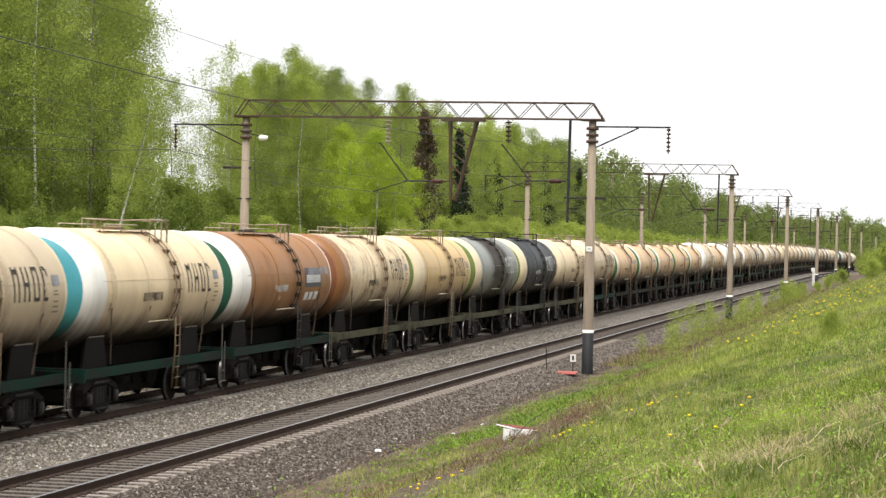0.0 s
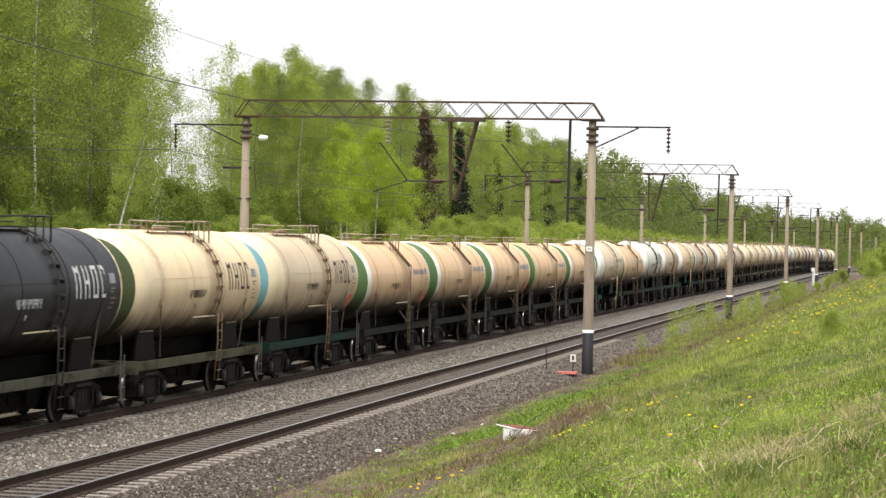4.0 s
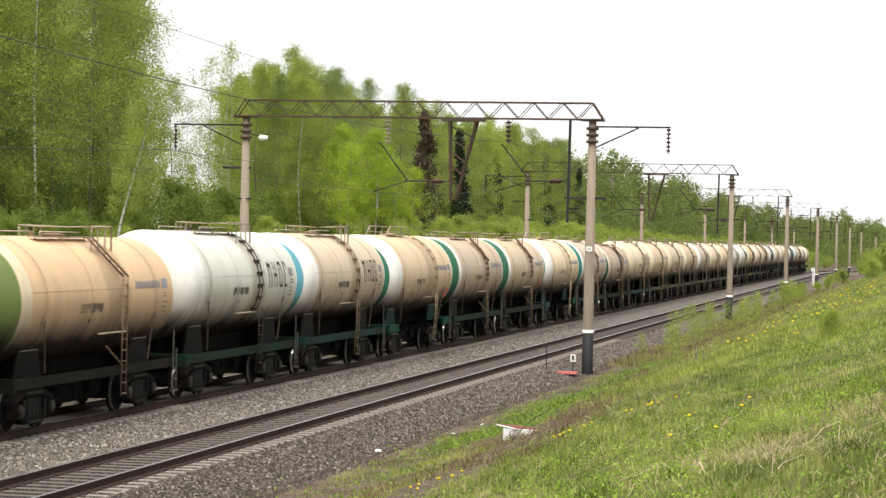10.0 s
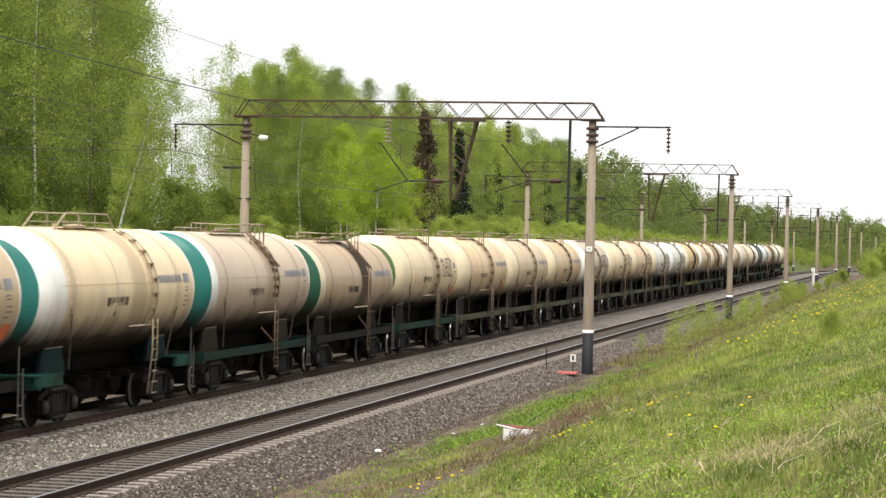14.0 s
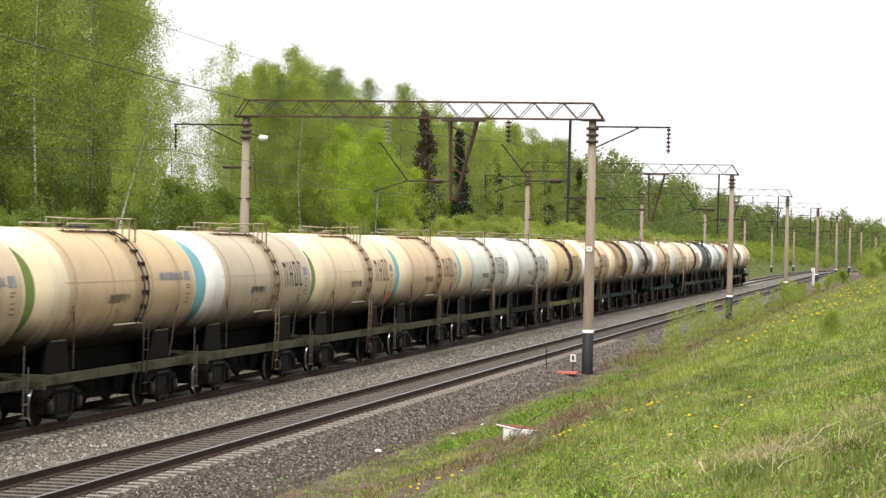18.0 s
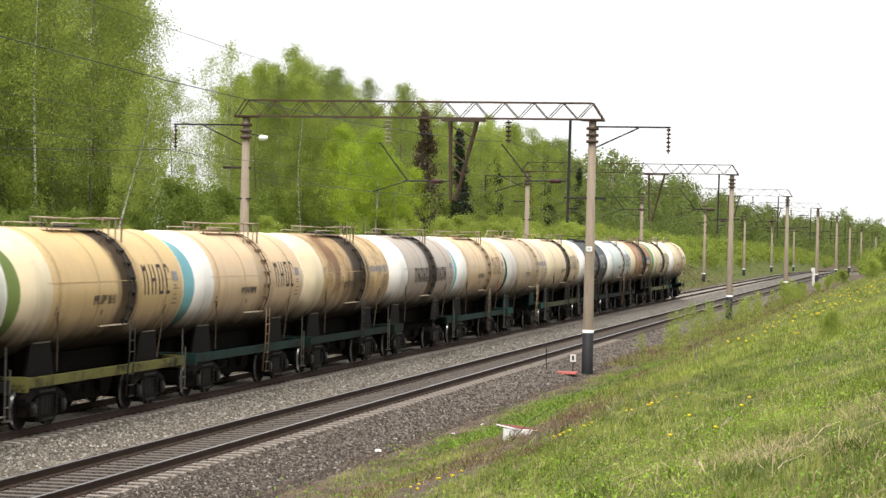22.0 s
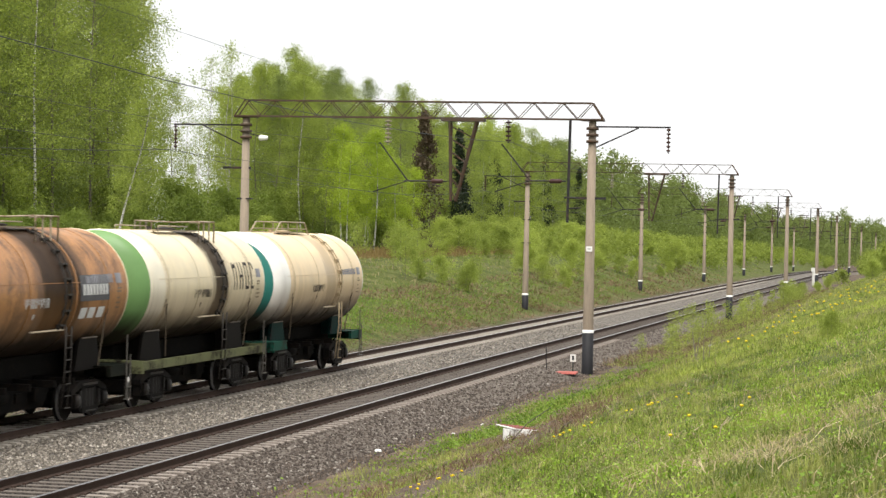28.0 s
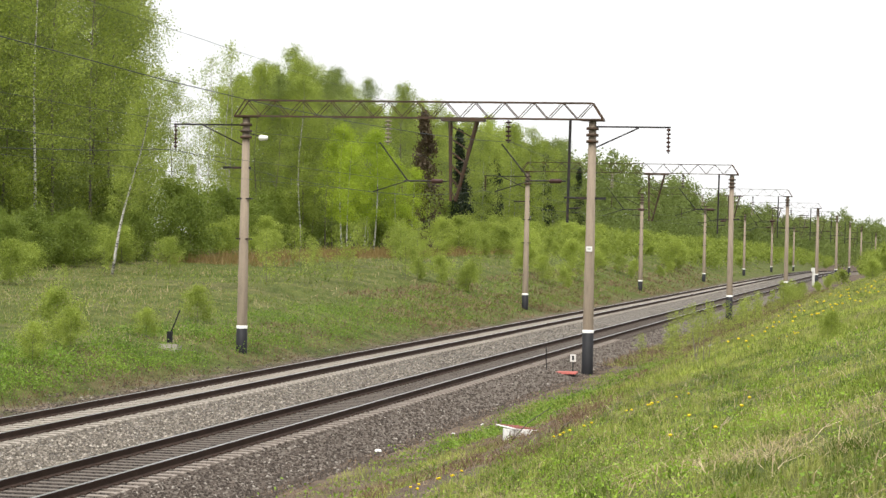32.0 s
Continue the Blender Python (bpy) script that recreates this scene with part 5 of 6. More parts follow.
G1, G2, G3 = (0.04, 0.10, 0.085), (0.112, 0.112, 0.068), (0.035, 0.045, 0.03)
FLEET = [
    ("B", "cream tank wagon with a teal domed end", CREAM, TEAL, WHITE, dict(sill=(0.02, 0.13, 0.09), ladder="cream", name_bars="", seed=1)),
    ("A", "cream tank wagon with a brown spill band and green end", (0.74, 0.68, 0.49), (0.14, 0.27, 0.09), (0.80, 0.74, 0.58), dict(disc_at=14, ring_w=1.0, sill=(0.19, 0.20, 0.10), ladder="dark", spill=0.6, seed=2)),
    ("A", "rusty orange-brown tank wagon with a black spill band", (0.42, 0.21, 0.075), (0.13, 0.25, 0.09), CREAM, dict(ring_w=0.6, sill=G3, ladder="dark", spill=1.1, rust=0.7, rust_colour=(0.16, 0.075, 0.034), placard=True, name_bars="", stub=True, seed=3)),
    ("A", "pale blue-white tank wagon with a green end", (0.60, 0.66, 0.64), GREEN, WHITE, dict(ring_w=0.5, sill=G3, hazard=True, spill=0.2, disc_at=46, seed=4)),
    ("A", "dark slate tank wagon with white stencils", SLATE, DKGREEN, WHITE, dict(name_bars="white", ladder="dark", sill=G1, disc_at=60, seed=5)),
    ("A", "cream tank wagon with a dark spill under the hatch", CREAM, DKGREEN, CREAM, dict(spill=0.5, ladder="dark", sill=G2, disc_at=58, seed=6)),
    ("B", "pale beige tank wagon with a dark green end", (0.60, 0.50, 0.36), DKGREEN, (0.6, 0.58, 0.54), dict(ladder="cream", sill=(0.03, 0.12, 0.10), name_bars="", seed=7)),
    ("A", "beige tank wagon with rusty stencils and blue end", BEIGE, BLUE, WHITE, dict(rust=0.25, name_bars="rust", hazard=True, sill=(0.05, 0.16, 0.14), seed=8)),
    ("A", "grey tank wagon with a wide white end ring", GREY, GREEN, WHITE, dict(ring_w=1.3, disc_at=58, spill=0.6, ladder="dark", sill=G1, name_bars="wide", stub=True, seed=9)),
    ("A", "yellow tank wagon with heavy rust and a black spill", YELLOW, DKGREEN, CREAM, dict(ring_w=0.7, rust=0.8, rust_colour=(0.24, 0.11, 0.035), spill=0.9, ladder="dark", name_bars="", sill=G1, disc_at=52, seed=10)),
    ("A", "beige tank wagon with a blue end and white ring", BEIGE, BLUE, WHITE, dict(sill=(0.06, 0.15, 0.13), seed=11)),
    ("A", "yellow-cream tank wagon with a dark brown spill", YELLOW, OLIVE, CREAM, dict(spill=0.6, ladder="dark", sill=(0.2, 0.19, 0.06), disc_at=46, seed=12)),
    ("A", "pale grey-white tank wagon with rusty streaks on top", PALE, DKGREEN, WHITE, dict(rust=0.2, rust_colour=(0.35, 0.25, 0.12), spill=0.2, sill=G3, disc_at=58, seed=13)),
    ("A", "pale grey tank wagon with a light blue end", PALE, BLUE, CREAM, dict(sill=G2, seed=14)),
    ("A", "beige tank wagon with a light blue end", BEIGE, BLUE, CREAM, dict(sill=G2, rust=0.1, seed=15)),
    ("A", "cream tank wagon with an olive end", CREAM, OLIVE, CREAM, dict(sill=G2, hazard=True, disc_at=44, seed=16)),
    ("A", "grey-beige tank wagon with a blue end and white ring", (0.5, 0.44, 0.34), BLUE, WHITE, dict(sill=G2, seed=17)),
    ("A", "yellow-beige tank wagon with a dark spill", (0.58, 0.45, 0.27), OLIVE, CREAM, dict(spill=0.4, name_bars="", ladder="dark", sill=G2, disc_at=50, seed=18)),
    ("A", "cream-beige tank wagon with a green end", (0.58, 0.48, 0.33), GREEN, CREAM, dict(rust=0.1, name_bars="", sill=G2, disc_at=56, seed=19)),
    ("A", "beige tank wagon with a dark green end and rusty seams", BEIGE, DKGREEN, CREAM, dict(rust=0.15, name_bars="", hazard=True, sill=G2, disc_at=48, seed=20)),
    ("A", "cream tank wagon with tall dark stencilled bars", CREAM, GREEN, CREAM, dict(hazard=True, sill=(0.05, 0.16, 0.13), disc_at=44, seed=21)),
    ("C", "tan tank wagon with a dark stain and green end", TAN, DKGREEN, CREAM, dict(ring_w=0.4, spill=0.5, ladder="rust", name_bars="", sill=G3, seed=22)),
    ("D", "greyish beige tank wagon with a teal end and tan saddles", (0.55, 0.46, 0.36), TEAL, WHITE, dict(ring_w=0.4, name_bars="", sill=(0.04, 0.12, 0.10), seed=23)),
    ("B", "cream tank wagon with a teal end and stub sills", CREAM, TEAL, WHITE, dict(ladder="cream", name_bars="", sill=(0.03, 0.13, 0.10), seed=24)),
    ("D", "beige tank wagon with green end and pale foot board", (0.56, 0.45, 0.30), (0.03, 0.13, 0.07), WHITE, dict(ring_w=0.35, name_bars="", hazard=True, sill=G3, seed=26)),
    ("D", "tan-beige tank wagon with a deep green end", (0.50, 0.40, 0.28), (0.03, 0.13, 0.07), WHITE, dict(ring_w=0.35, name_bars="", sill=(0.03, 0.10, 0.07), seed=28)),
    ("B", "beige tank wagon with a green end and cream ladder", BEIGE, (0.03, 0.15, 0.09), WHITE, dict(ladder="cream", name_bars="", hazard=True, sill=(0.02, 0.12, 0.08), seed=27)),
    ("A", "cream tank wagon with a bright blue end", (0.60, 0.51, 0.37), (0.12, 0.36, 0.44), WHITE, dict(spill=0.3, sill=(0.04, 0.15, 0.12), seed=29)),
    ("A", "pale grey-green tank wagon with a bright blue end", PALE, (0.16, 0.34, 0.36), WHITE, dict(disc_at=62, spill=0.2, ladder="dark", sill=(0.04, 0.12, 0.08), seed=30)),
    ("C", "orange-beige tank wagon with an olive green end", SAND, OLIVE, CREAM, dict(ring_w=0.4, name_bars="", sill=G3, rust=0.1, seed=31)),
    ("B", "white and beige tank wagon with a teal end", (0.66, 0.57, 0.42), TEAL, WHITE, dict(ring_w=1.2, ladder="cream", name_bars="", sill=(0.03, 0.12, 0.09), seed=32)),
    ("C", "orange-beige tank wagon with a green end and white ring", SAND, GREEN, WHITE, dict(ring_w=0.35, name_bars="", sill=G3, seed=33)),
    ("C", "orange-beige tank wagon with green end and yellowed ring", SAND, GREEN, (0.6, 0.5, 0.25), dict(ring_w=0.35, name_bars="", sill=G3, seed=34)),
    ("C", "orange-beige tank wagon with green end and pale foot board", SAND, GREEN, WHITE, dict(ring_w=0.35, name_bars="", hazard=True, sill=G3, seed=35)),
    ("C", "orange-beige tank wagon with rusty ladder and green end", SAND, GREEN, WHITE, dict(ring_w=0.35, name_bars="", sill=G3, seed=36)),
    ("C", "sand-coloured tank wagon with a wide green end", SAND, GREEN, WHITE, dict(ring_w=0.35, name_bars="", hazard=True, sill=G3, seed=37)),
    ("A", "beige-cream tank wagon with a blue end", (0.58, 0.49, 0.35), BLUE, CREAM, dict(hazard=True, sill=(0.04, 0.14, 0.11), seed=38)),
    ("A", "cream tank wagon with a dark olive end", CREAM, (0.06, 0.08, 0.035), CREAM, dict(sill=G2, rust=0.08, seed=39)),
    ("A", "black tank wagon with white stencils and cream ring", BLACK, OLIVE, CREAM, dict(name_bars="white", ladder="dark", sill=(0.115, 0.118, 0.085), disc_at=34, seed=40)),
    ("A", "dark grey oily tank wagon with white stencils", (0.26, 0.27, 0.25), OLIVE, CREAM, dict(name_bars="white", spill=1.8, rust=0.1, ladder="dark", sill=G2, disc_at=26, seed=41)),
    ("A", "yellow-cream tank wagon with an olive end", YELLOW, OLIVE, CREAM, dict(spill=0.25, sill=G2, seed=42)),
    ("A", "cream tank wagon with rust runs and a rusty end", CREAM, (0.20, 0.07, 0.03), (0.27, 0.12, 0.04), dict(rust=0.6, rust_colour=(0.17, 0.085, 0.04), sill=G2, seed=43)),
    ("A", "rust-brown tank wagon with a dark panel and pale bars", (0.31, 0.145, 0.045), DKGREEN, WHITE, dict(disc_at=38, ring_w=0.9, rust=0.35, rust_colour=(0.20, 0.08, 0.03), placard=True, spill=0.4, name_bars="", ladder="dark", sill=(0.05, 0.12, 0.09), seed=44)),
    ("A", "cream tank wagon with a turquoise end and white ring", CREAM, (0.06, 0.30, 0.36), WHITE, dict(sill=(0.03, 0.12, 0.09), seed=45)),
    ("A", "beige tank wagon with tall dark stencilled bars", (0.56, 0.48, 0.34), BLUE, CREAM, dict(sill=(0.03, 0.12, 0.09), seed=46)),
]


def warm(c):
    """Aged paint has yellowed a little; the dark tanks keep their tone."""
    return (min(0.85, c[0] * 1.03), c[1] * 0.965, c[2] * 0.90) if c[0] > 0.3 and c[2] < 0.55 else c


WAGONS = [tank_wagon(form, label, warm(shell), disc, ring, **more) for form, label, shell, disc, ring, more in FLEET]


def tail_at(t):
    """Way of the last wagon's middle along the line: a slowly gaining train."""
    return 578.78 - 17.0196 * t - 0.0196032 * t * t - 0.00039982 * t ** 3 - 5.5


def motions():
    """The train runs past, wagon by wagon."""
    for k, wagon in enumerate(WAGONS):
        rows = []
        for t in [2.0 * i for i in range(17)]:
            x = tail_at(t) - 12.02 * k
            turn = math.degrees(math.atan(float(swing(x + 3.5) - swing(x - 3.5)) / 7))
            dip = -math.degrees(math.atan(float(drop(x + 3.5) - drop(x - 3.5)) / 7))
            rows.append((t, pose(x, TRAIN_Y + float(swing(x)), float(drop(x)), 0, dip, turn)))
        walk(wagon, rows)
    # the wheels roll: all on the same beat, so the front ones share one set of keys and the rear ones another
    for dx, wheels in ROLLING.items():
        rows, t, last = [], 0.0, None
        while t < 32.0:
            rows.append((t, pose(dx, 0, 0.475, 0, math.degrees(tail_at(t) / 0.475) % 360, 0)))
            t += 1 / 30
        rows.append((32.0, pose(dx, 0, 0.475, 0, math.degrees(tail_at(32.0) / 0.475) % 360, 0)))
        walk(wheels[0], rows)
        keys = wheels[0].animation_data
        for wheel in wheels[1:]:
            wheel.rotation_mode = "QUATERNION"
            wheel.animation_data_create()
            wheel.animation_data.action = keys.action
            wheel.animation_data.action_slot = keys.action_slot

# ---- grass, weeds, flowers ----
GRASS = leaf_material("spring_grass", (0.092, 0.145, 0.015), (0.485, 0.55, 0.108), 0.4, (0.31, 0.285, 0.13), 0.6)
GRASS_FAR = leaf_material("meadow_grass", (0.075, 0.122, 0.014), (0.30, 0.385, 0.07), 0.4, (0.20, 0.175, 0.08), 0.4)
HEATH = leaf_material("reddish_dry_stalk", (0.13, 0.085, 0.03), (0.30, 0.21, 0.08), 0.3)
STRAW = leaf_material("dry_straw", (0.28, 0.20, 0.10), (0.60, 0.50, 0.30), 0.25)
WEED = leaf_material("dead_brown_weed", (0.09, 0.055, 0.035), (0.24, 0.16, 0.09), 0.15)
HERB = leaf_material("broad_green_herb", (0.06, 0.12, 0.012), (0.25, 0.385, 0.045), 0.35, mottle=0.3)
HERB_B = leaf_material("bright_green_herb", (0.10, 0.19, 0.014), (0.36, 0.52, 0.06), 0.4, mottle=0.4)
PETAL = leaf_material("dandelion_yellow", (0.70, 0.50, 0.01), (0.90, 0.72, 0.03), 0.2)


def blades(name, label, rs, x, y, height, width, lean, mat, bent=True):
    """Tapered, bent blades standing on the ground."""
    n = len(x)
    z = ground_z(x, y) - 0.02
    a, b = rs.uniform(0, 6.283, n), rs.uniform(0, 6.283, n)
    h = height * rs.uniform(0.5, 1.3, n)
    w = width * rs.uniform(0.6, 1.4, n)
    tilt = lean * rs.uniform(0.2, 1.4, n)
    wx, wy = np.cos(a) * w / 2, np.sin(a) * w / 2
    dx, dy = np.cos(b) * tilt, np.sin(b) * tilt
    base = np.stack([x, y, z], 1)
    side = np.stack([wx, wy, 0 * wx], 1)
    mid = base + np.stack([dx * 0.3 * h, dy * 0.3 * h, 0.6 * h], 1)
    tip = base + np.stack([dx * h, dy * h, h * np.maximum(0.15, 1 - 0.45 * tilt)], 1)
    v = np.stack([base - side, base + side, mid + side * 0.7, mid - side * 0.7, tip + side * 0.12, tip - side * 0.12], 1).reshape(-1, 3)
    k = np.arange(n)[:, None] * 6
    f = np.concatenate([k + np.array([[0, 1, 2, 3]]), k + np.array([[3, 2, 4, 5]])])
    if not bent:
        v = np.stack([base - side, base + side, tip + side * 0.3, tip - side * 0.3], 1).reshape(-1, 3)
        f = np.arange(4 * n).reshape(-1, 4)
    ob = new(name, soup(name, v, f, [mat]))
    return tagged(ob, label, "grass", kind="stuff")


def scatter(rs, n, x0, x1, y0, y1, patch=0.35, seed=9, cut=-2.0, deep=1.0):
    """Points on a stretch of land, thicker towards its near end and in patches."""
    u = rs.uniform(0, 1, n * 3)
    x = 1 / (1 / x0 ** deep + u * (1 / x1 ** deep - 1 / x0 ** deep)) ** (1 / deep) if deep else x0 + (x1 - x0) * u
    y = rs.uniform(y0, y1, n * 3)
    keep = wave(x, y, patch, seed) + 0.6 * wave(x, y, patch * 4, seed + 1) + rs.normal(0, 0.35, n * 3) > cut
    x, y = x[keep][:n], y[keep][:n]
    return x, y


def tufts(name, label, rs, x, y, per, height, width, mat):
    """Clumps whose blades lean outwards from one root."""
    n = len(x)
    big = rs.uniform(0.55, 1.5, n)
    x, y, big = np.repeat(x, per), np.repeat(y, per), np.repeat(big, per)
    x, y = x + rs.normal(0, 0.05, len(x)) * big, y + rs.normal(0, 0.05, len(y)) * big
    return blades(name, label, rs, x, y, height * big, width * np.repeat(rs.uniform(0.8, 1.3, n), per), 0.75, mat)


def on_bank(x, y, edge):
    return rs.uniform(0, 1, len(x)) < np.clip((edge + 1.5 * wave(x, y, 0.5, 17) - y) / 1.2, 0, 1) * 0.97 + 0.03 * (y < 11)


rs = np.random.RandomState(21)
x, y = scatter(rs, 62000, 12, 62, -0.5, 11.5, 1.1, 9, -0.45)
keep = on_bank(x, y, np.interp(x, [20, 40, 60, 80], [6.8, 7.0, 8.0, 8.6]))
x, y = x[keep], y[keep]
blades("bank_grass", "fresh green grass on the railway bank", rs, x, y, (0.095 + 0.05 * wave(x, y, 0.9, 4)) * np.clip((9.5 - y) / 3.5, 0.4, 1), 0.0065 + 0.00017 * x, 0.6, GRASS)
x, y = scatter(rs, 8500, 12, 70, -0.5, 11.5, 0.8, 18, 0.0)
keep = on_bank(x, y, np.interp(x, [20, 40, 60, 80], [6.8, 7.1, 8.2, 8.8]))
x, y = x[keep], y[keep]
tufts("grass_tuft", "coarse grass tufts on the railway bank", rs, x, y, 12, 0.165, 0.0115, GRASS)
x, y = scatter(rs, 55000, 55, 260, -2, 11.6)
keep = (y < 8.8 + 1.2 * wave(x, y, 0.4, 19)) | (wave(x, y, 0.45, 23) + 0.5 * wave(x, y, 1.6, 24) > np.where(x > 100, -0.15, 0.15))
x, y = x[keep], y[keep]
blades("bank_grass", "grass on the bank further along the line", rs, x, y, 0.17 + 0.08 * wave(x, y, 0.5, 4), 0.012 + 0.00022 * x, 0.5, GRASS, False)
x, y = scatter(rs, 2800, 12, 75, -0.5, 9.0, 1.2, 30, 0.2)
blades("dry_grass", "pale dry straw lying in the grass", rs, x, y, np.full(len(x), 0.24), 0.008 + 0.00012 * x, 1.8, STRAW)
x, y = scatter(rs, 22000, 28, 190, 7.6, 12.7, 0.7, 40, -0.15)
blades("dead_weeds", "brown dead weeds beside the ballast", rs, x, y, 0.12 + 0.08 * wave(x, y, 1.1, 44), 0.006 + 0.00018 * x, 1.3, WEED, False)
x, y = scatter(rs, 9000, 20, 95, 3.5, 9.6, 0.9, 33, 0.3)
blades("dead_weeds", "brown withered stems among the bank grass", rs, x, y, np.full(len(x), 0.16), 0.005 + 0.00014 * x, 1.2, WEED, False)
x, y = scatter(rs, 90000, 50, 420, 25.6, 58, 0.2, 50, -2, 0.6)
keep = y > 26.4 + 0.8 * wave(x, y, 0.5, 56)
x, y = x[keep], y[keep]
blades("meadow_grass", "rough spring meadow grass below the wood", rs, x, y, 0.2 + 0.12 * wave(x, y, 0.25, 54), 0.010 + 0.00034 * x, 1.1, GRASS_FAR, False)
x, y = scatter(rs, 6000, 50, 220, 27.5, 56, 0.3, 60, 0.2, 0.6)
blades("dry_grass", "pale dry grass stalks in the meadow", rs, x, y, np.full(len(x), 0.32), 0.006 + 0.0002 * x, 0.8, STRAW, False)
x, y = scatter(rs, 16000, 50, 260, 25.0, 29.5, 0.4, 70, -0.1, 0.8)
blades("dead_weeds", "brown dead weeds in the ditch", rs, x, y, np.full(len(x), 0.22), 0.008 + 0.0002 * x, 0.9, WEED, False)

x, y = scatter(rs, 26000, 28, 120, 8.2, 12.0, 0.5, 46, -0.05)
blades("bank_grass", "short green grass patches on the brown strip", rs, x, y, 0.10 + 0.05 * wave(x, y, 0.8, 49), 0.006 + 0.00016 * x, 0.7, GRASS, False)
for cx, cy, n in ((62, 8.4, 300), (37, 6.3, 280), (36.5, 5.9, 160), (44.5, 6.7, 260), (40, 7.2, 240), (52, 7.0, 200), (49.2, 7.3, 260), (46.2, 8.3, 200), (53, 8.1, 160), (41, 8.2, 200), (58, 8.6, 160), (66, 8.3, 200), (74, 9.0, 200), (36, 8.8, 160), (80, 8.2, 160), (92, 9.5, 260), (105, 10, 300), (120, 10.2, 300)):
    x, y = cx + rs.normal(0, 0.03 * cx, n), cy + rs.normal(0, 0.22, n)
    blades("dead_weeds", "reddish-brown dead weeds on the bank", rs, x, y, np.full(n, 0.24), 0.008 + 0.00016 * cx, 1.1, WEED)
x, y = scatter(rs, 9000, 92, 240, 8.8, 12.7, 0.5, 47, -0.1, 0.5)
blades("bank_grass", "grass and weeds on the strip further along", rs, x, y, np.full(len(x), 0.22), 0.012 + 0.00022 * x, 0.7, GRASS, False)
x, y = scatter(rs, 9000, 92, 240, 9.0, 13.0, 0.6, 48, -0.1, 0.5)
blades("dead_weeds", "brown dead weeds on the strip further along", rs, x, y, np.full(len(x), 0.26), 0.012 + 0.0002 * x, 0.8, WEED, False)
x, y = scatter(rs, 9000, 120, 320, 25.0, 33, 0.3, 66, 0.0, 0.5)
blades("dead_weeds", "brown dead weeds and bare earth on the slope", rs, x, y, np.full(len(x), 0.3), 0.02 + 0.0003 * x, 1.0, WEED, False)
x, y = scatter(rs, 7000, 150, 260, 44, 52, 0.15, 64, -0.2, 0.6)
blades("dry_grass", "reddish-brown dry stalks at the foot of the wood", rs, x, y, np.full(len(x), 0.75), 0.02 + 0.0002 * x, 0.5, HEATH, False)
for cx, cy, n in ((22.4, 2.47, 130), (22.4, 2.14, 150), (22.6, 1.54, 120), (22.5, 1.26, 120), (19.8, 0.67, 150), (24.9, 0.49, 130), (29.0, 1.71, 80), (21.8, 2.62, 110), (20.8, 1.3, 120), (24.6, 0.9, 70), (30, 3.4, 60), (34, 2.2, 60), (26, 3.8, 60), (38, 3.0, 70), (44, 2.4, 70)):
    n = int(0.6 * n)
    x, y = cx + rs.normal(0, 0.014 * cx, n), cy + rs.normal(0, 0.007 * cx, n)
    blades("dry_grass", "heap of pale dry straw in the grass", rs, x, y, np.full(n, 0.19), 0.007, 2.5, STRAW)


def herbs(name, label, rs, n, x0, x1, y0, y1, per, spread, size, mat, lift, seed, cut, deep=1.0):
    x, y = scatter(rs, n, x0, x1, y0, y1, 0.6, seed, cut, deep)
    c = np.stack([x, y, ground_z(x, y) + lift], 1)
    v, f = leaf_quads(rs, c, per, np.array([spread, spread, spread * 0.45]), size)
    return tagged(new(name, soup(name, v, f, [mat])), label, "plants", kind="stuff")


herbs("herb_patch", "low broad-leaved green herbs", rs, 2000, 14, 110, -0.3, 8.4, 20, 0.13, 0.018, HERB_B, 0.06, 80, 0.25)
herbs("herb_patch", "dark green leafy herbs in the bank grass", rs, 700, 16, 120, -0.3, 9.2, 24, 0.18, 0.020, HERB, 0.08, 88, 0.55)
herbs("herb_patch", "green weeds along the ditch and bank foot", rs, 2600, 52, 230, 25.9, 31.5, 24, 0.26, 0.038, HERB, 0.12, 84, -0.1, 0.7)
herbs("herb_patch", "lush green weeds in the ditch by the ballast", rs, 520, 50, 77, 26.2, 29.0, 26, 0.26, 0.036, HERB, 0.12, 90, 0.15, 0.5)
herbs("herb_patch", "vivid green weeds round the broken box", rs, 420, 50, 84, 8.3, 11.2, 26, 0.2, 0.032, HERB, 0.08, 92, 0.2, 0.5)
herbs("herb_patch", "green weeds at the edge of the ballast", rs, 200, 30, 150, 8.8, 12.3, 20, 0.2, 0.035, HERB, 0.06, 86, 0.35, 0.8)


def dandelions(x, y):
    """A yellow flower head on its stalk."""
    root = tagged(new("dandelion"), "yellow dandelion flower in the grass", "flower", "dandelions on the bank")
    part("stalk", shared("stalk", lambda: Shape().tube((0, 0, 0), (0.01, 0.0, 0.2), 0.004, 4), [HERB]), None, root)
    part("flower_head", shared("flower_head", lambda: Shape().turned([(0.19, 0.008), (0.2, 0.03), (0.215, 0.034), (0.23, 0.02), (0.232, 0.0)], "Z", 8, (0.01, 0, 0)), [PETAL]), None, root)
    root.matrix_basis = pose(x, y, float(ground_z(x, y)) + 0.02, 0, 0, rs.uniform(0, 360))
    return root


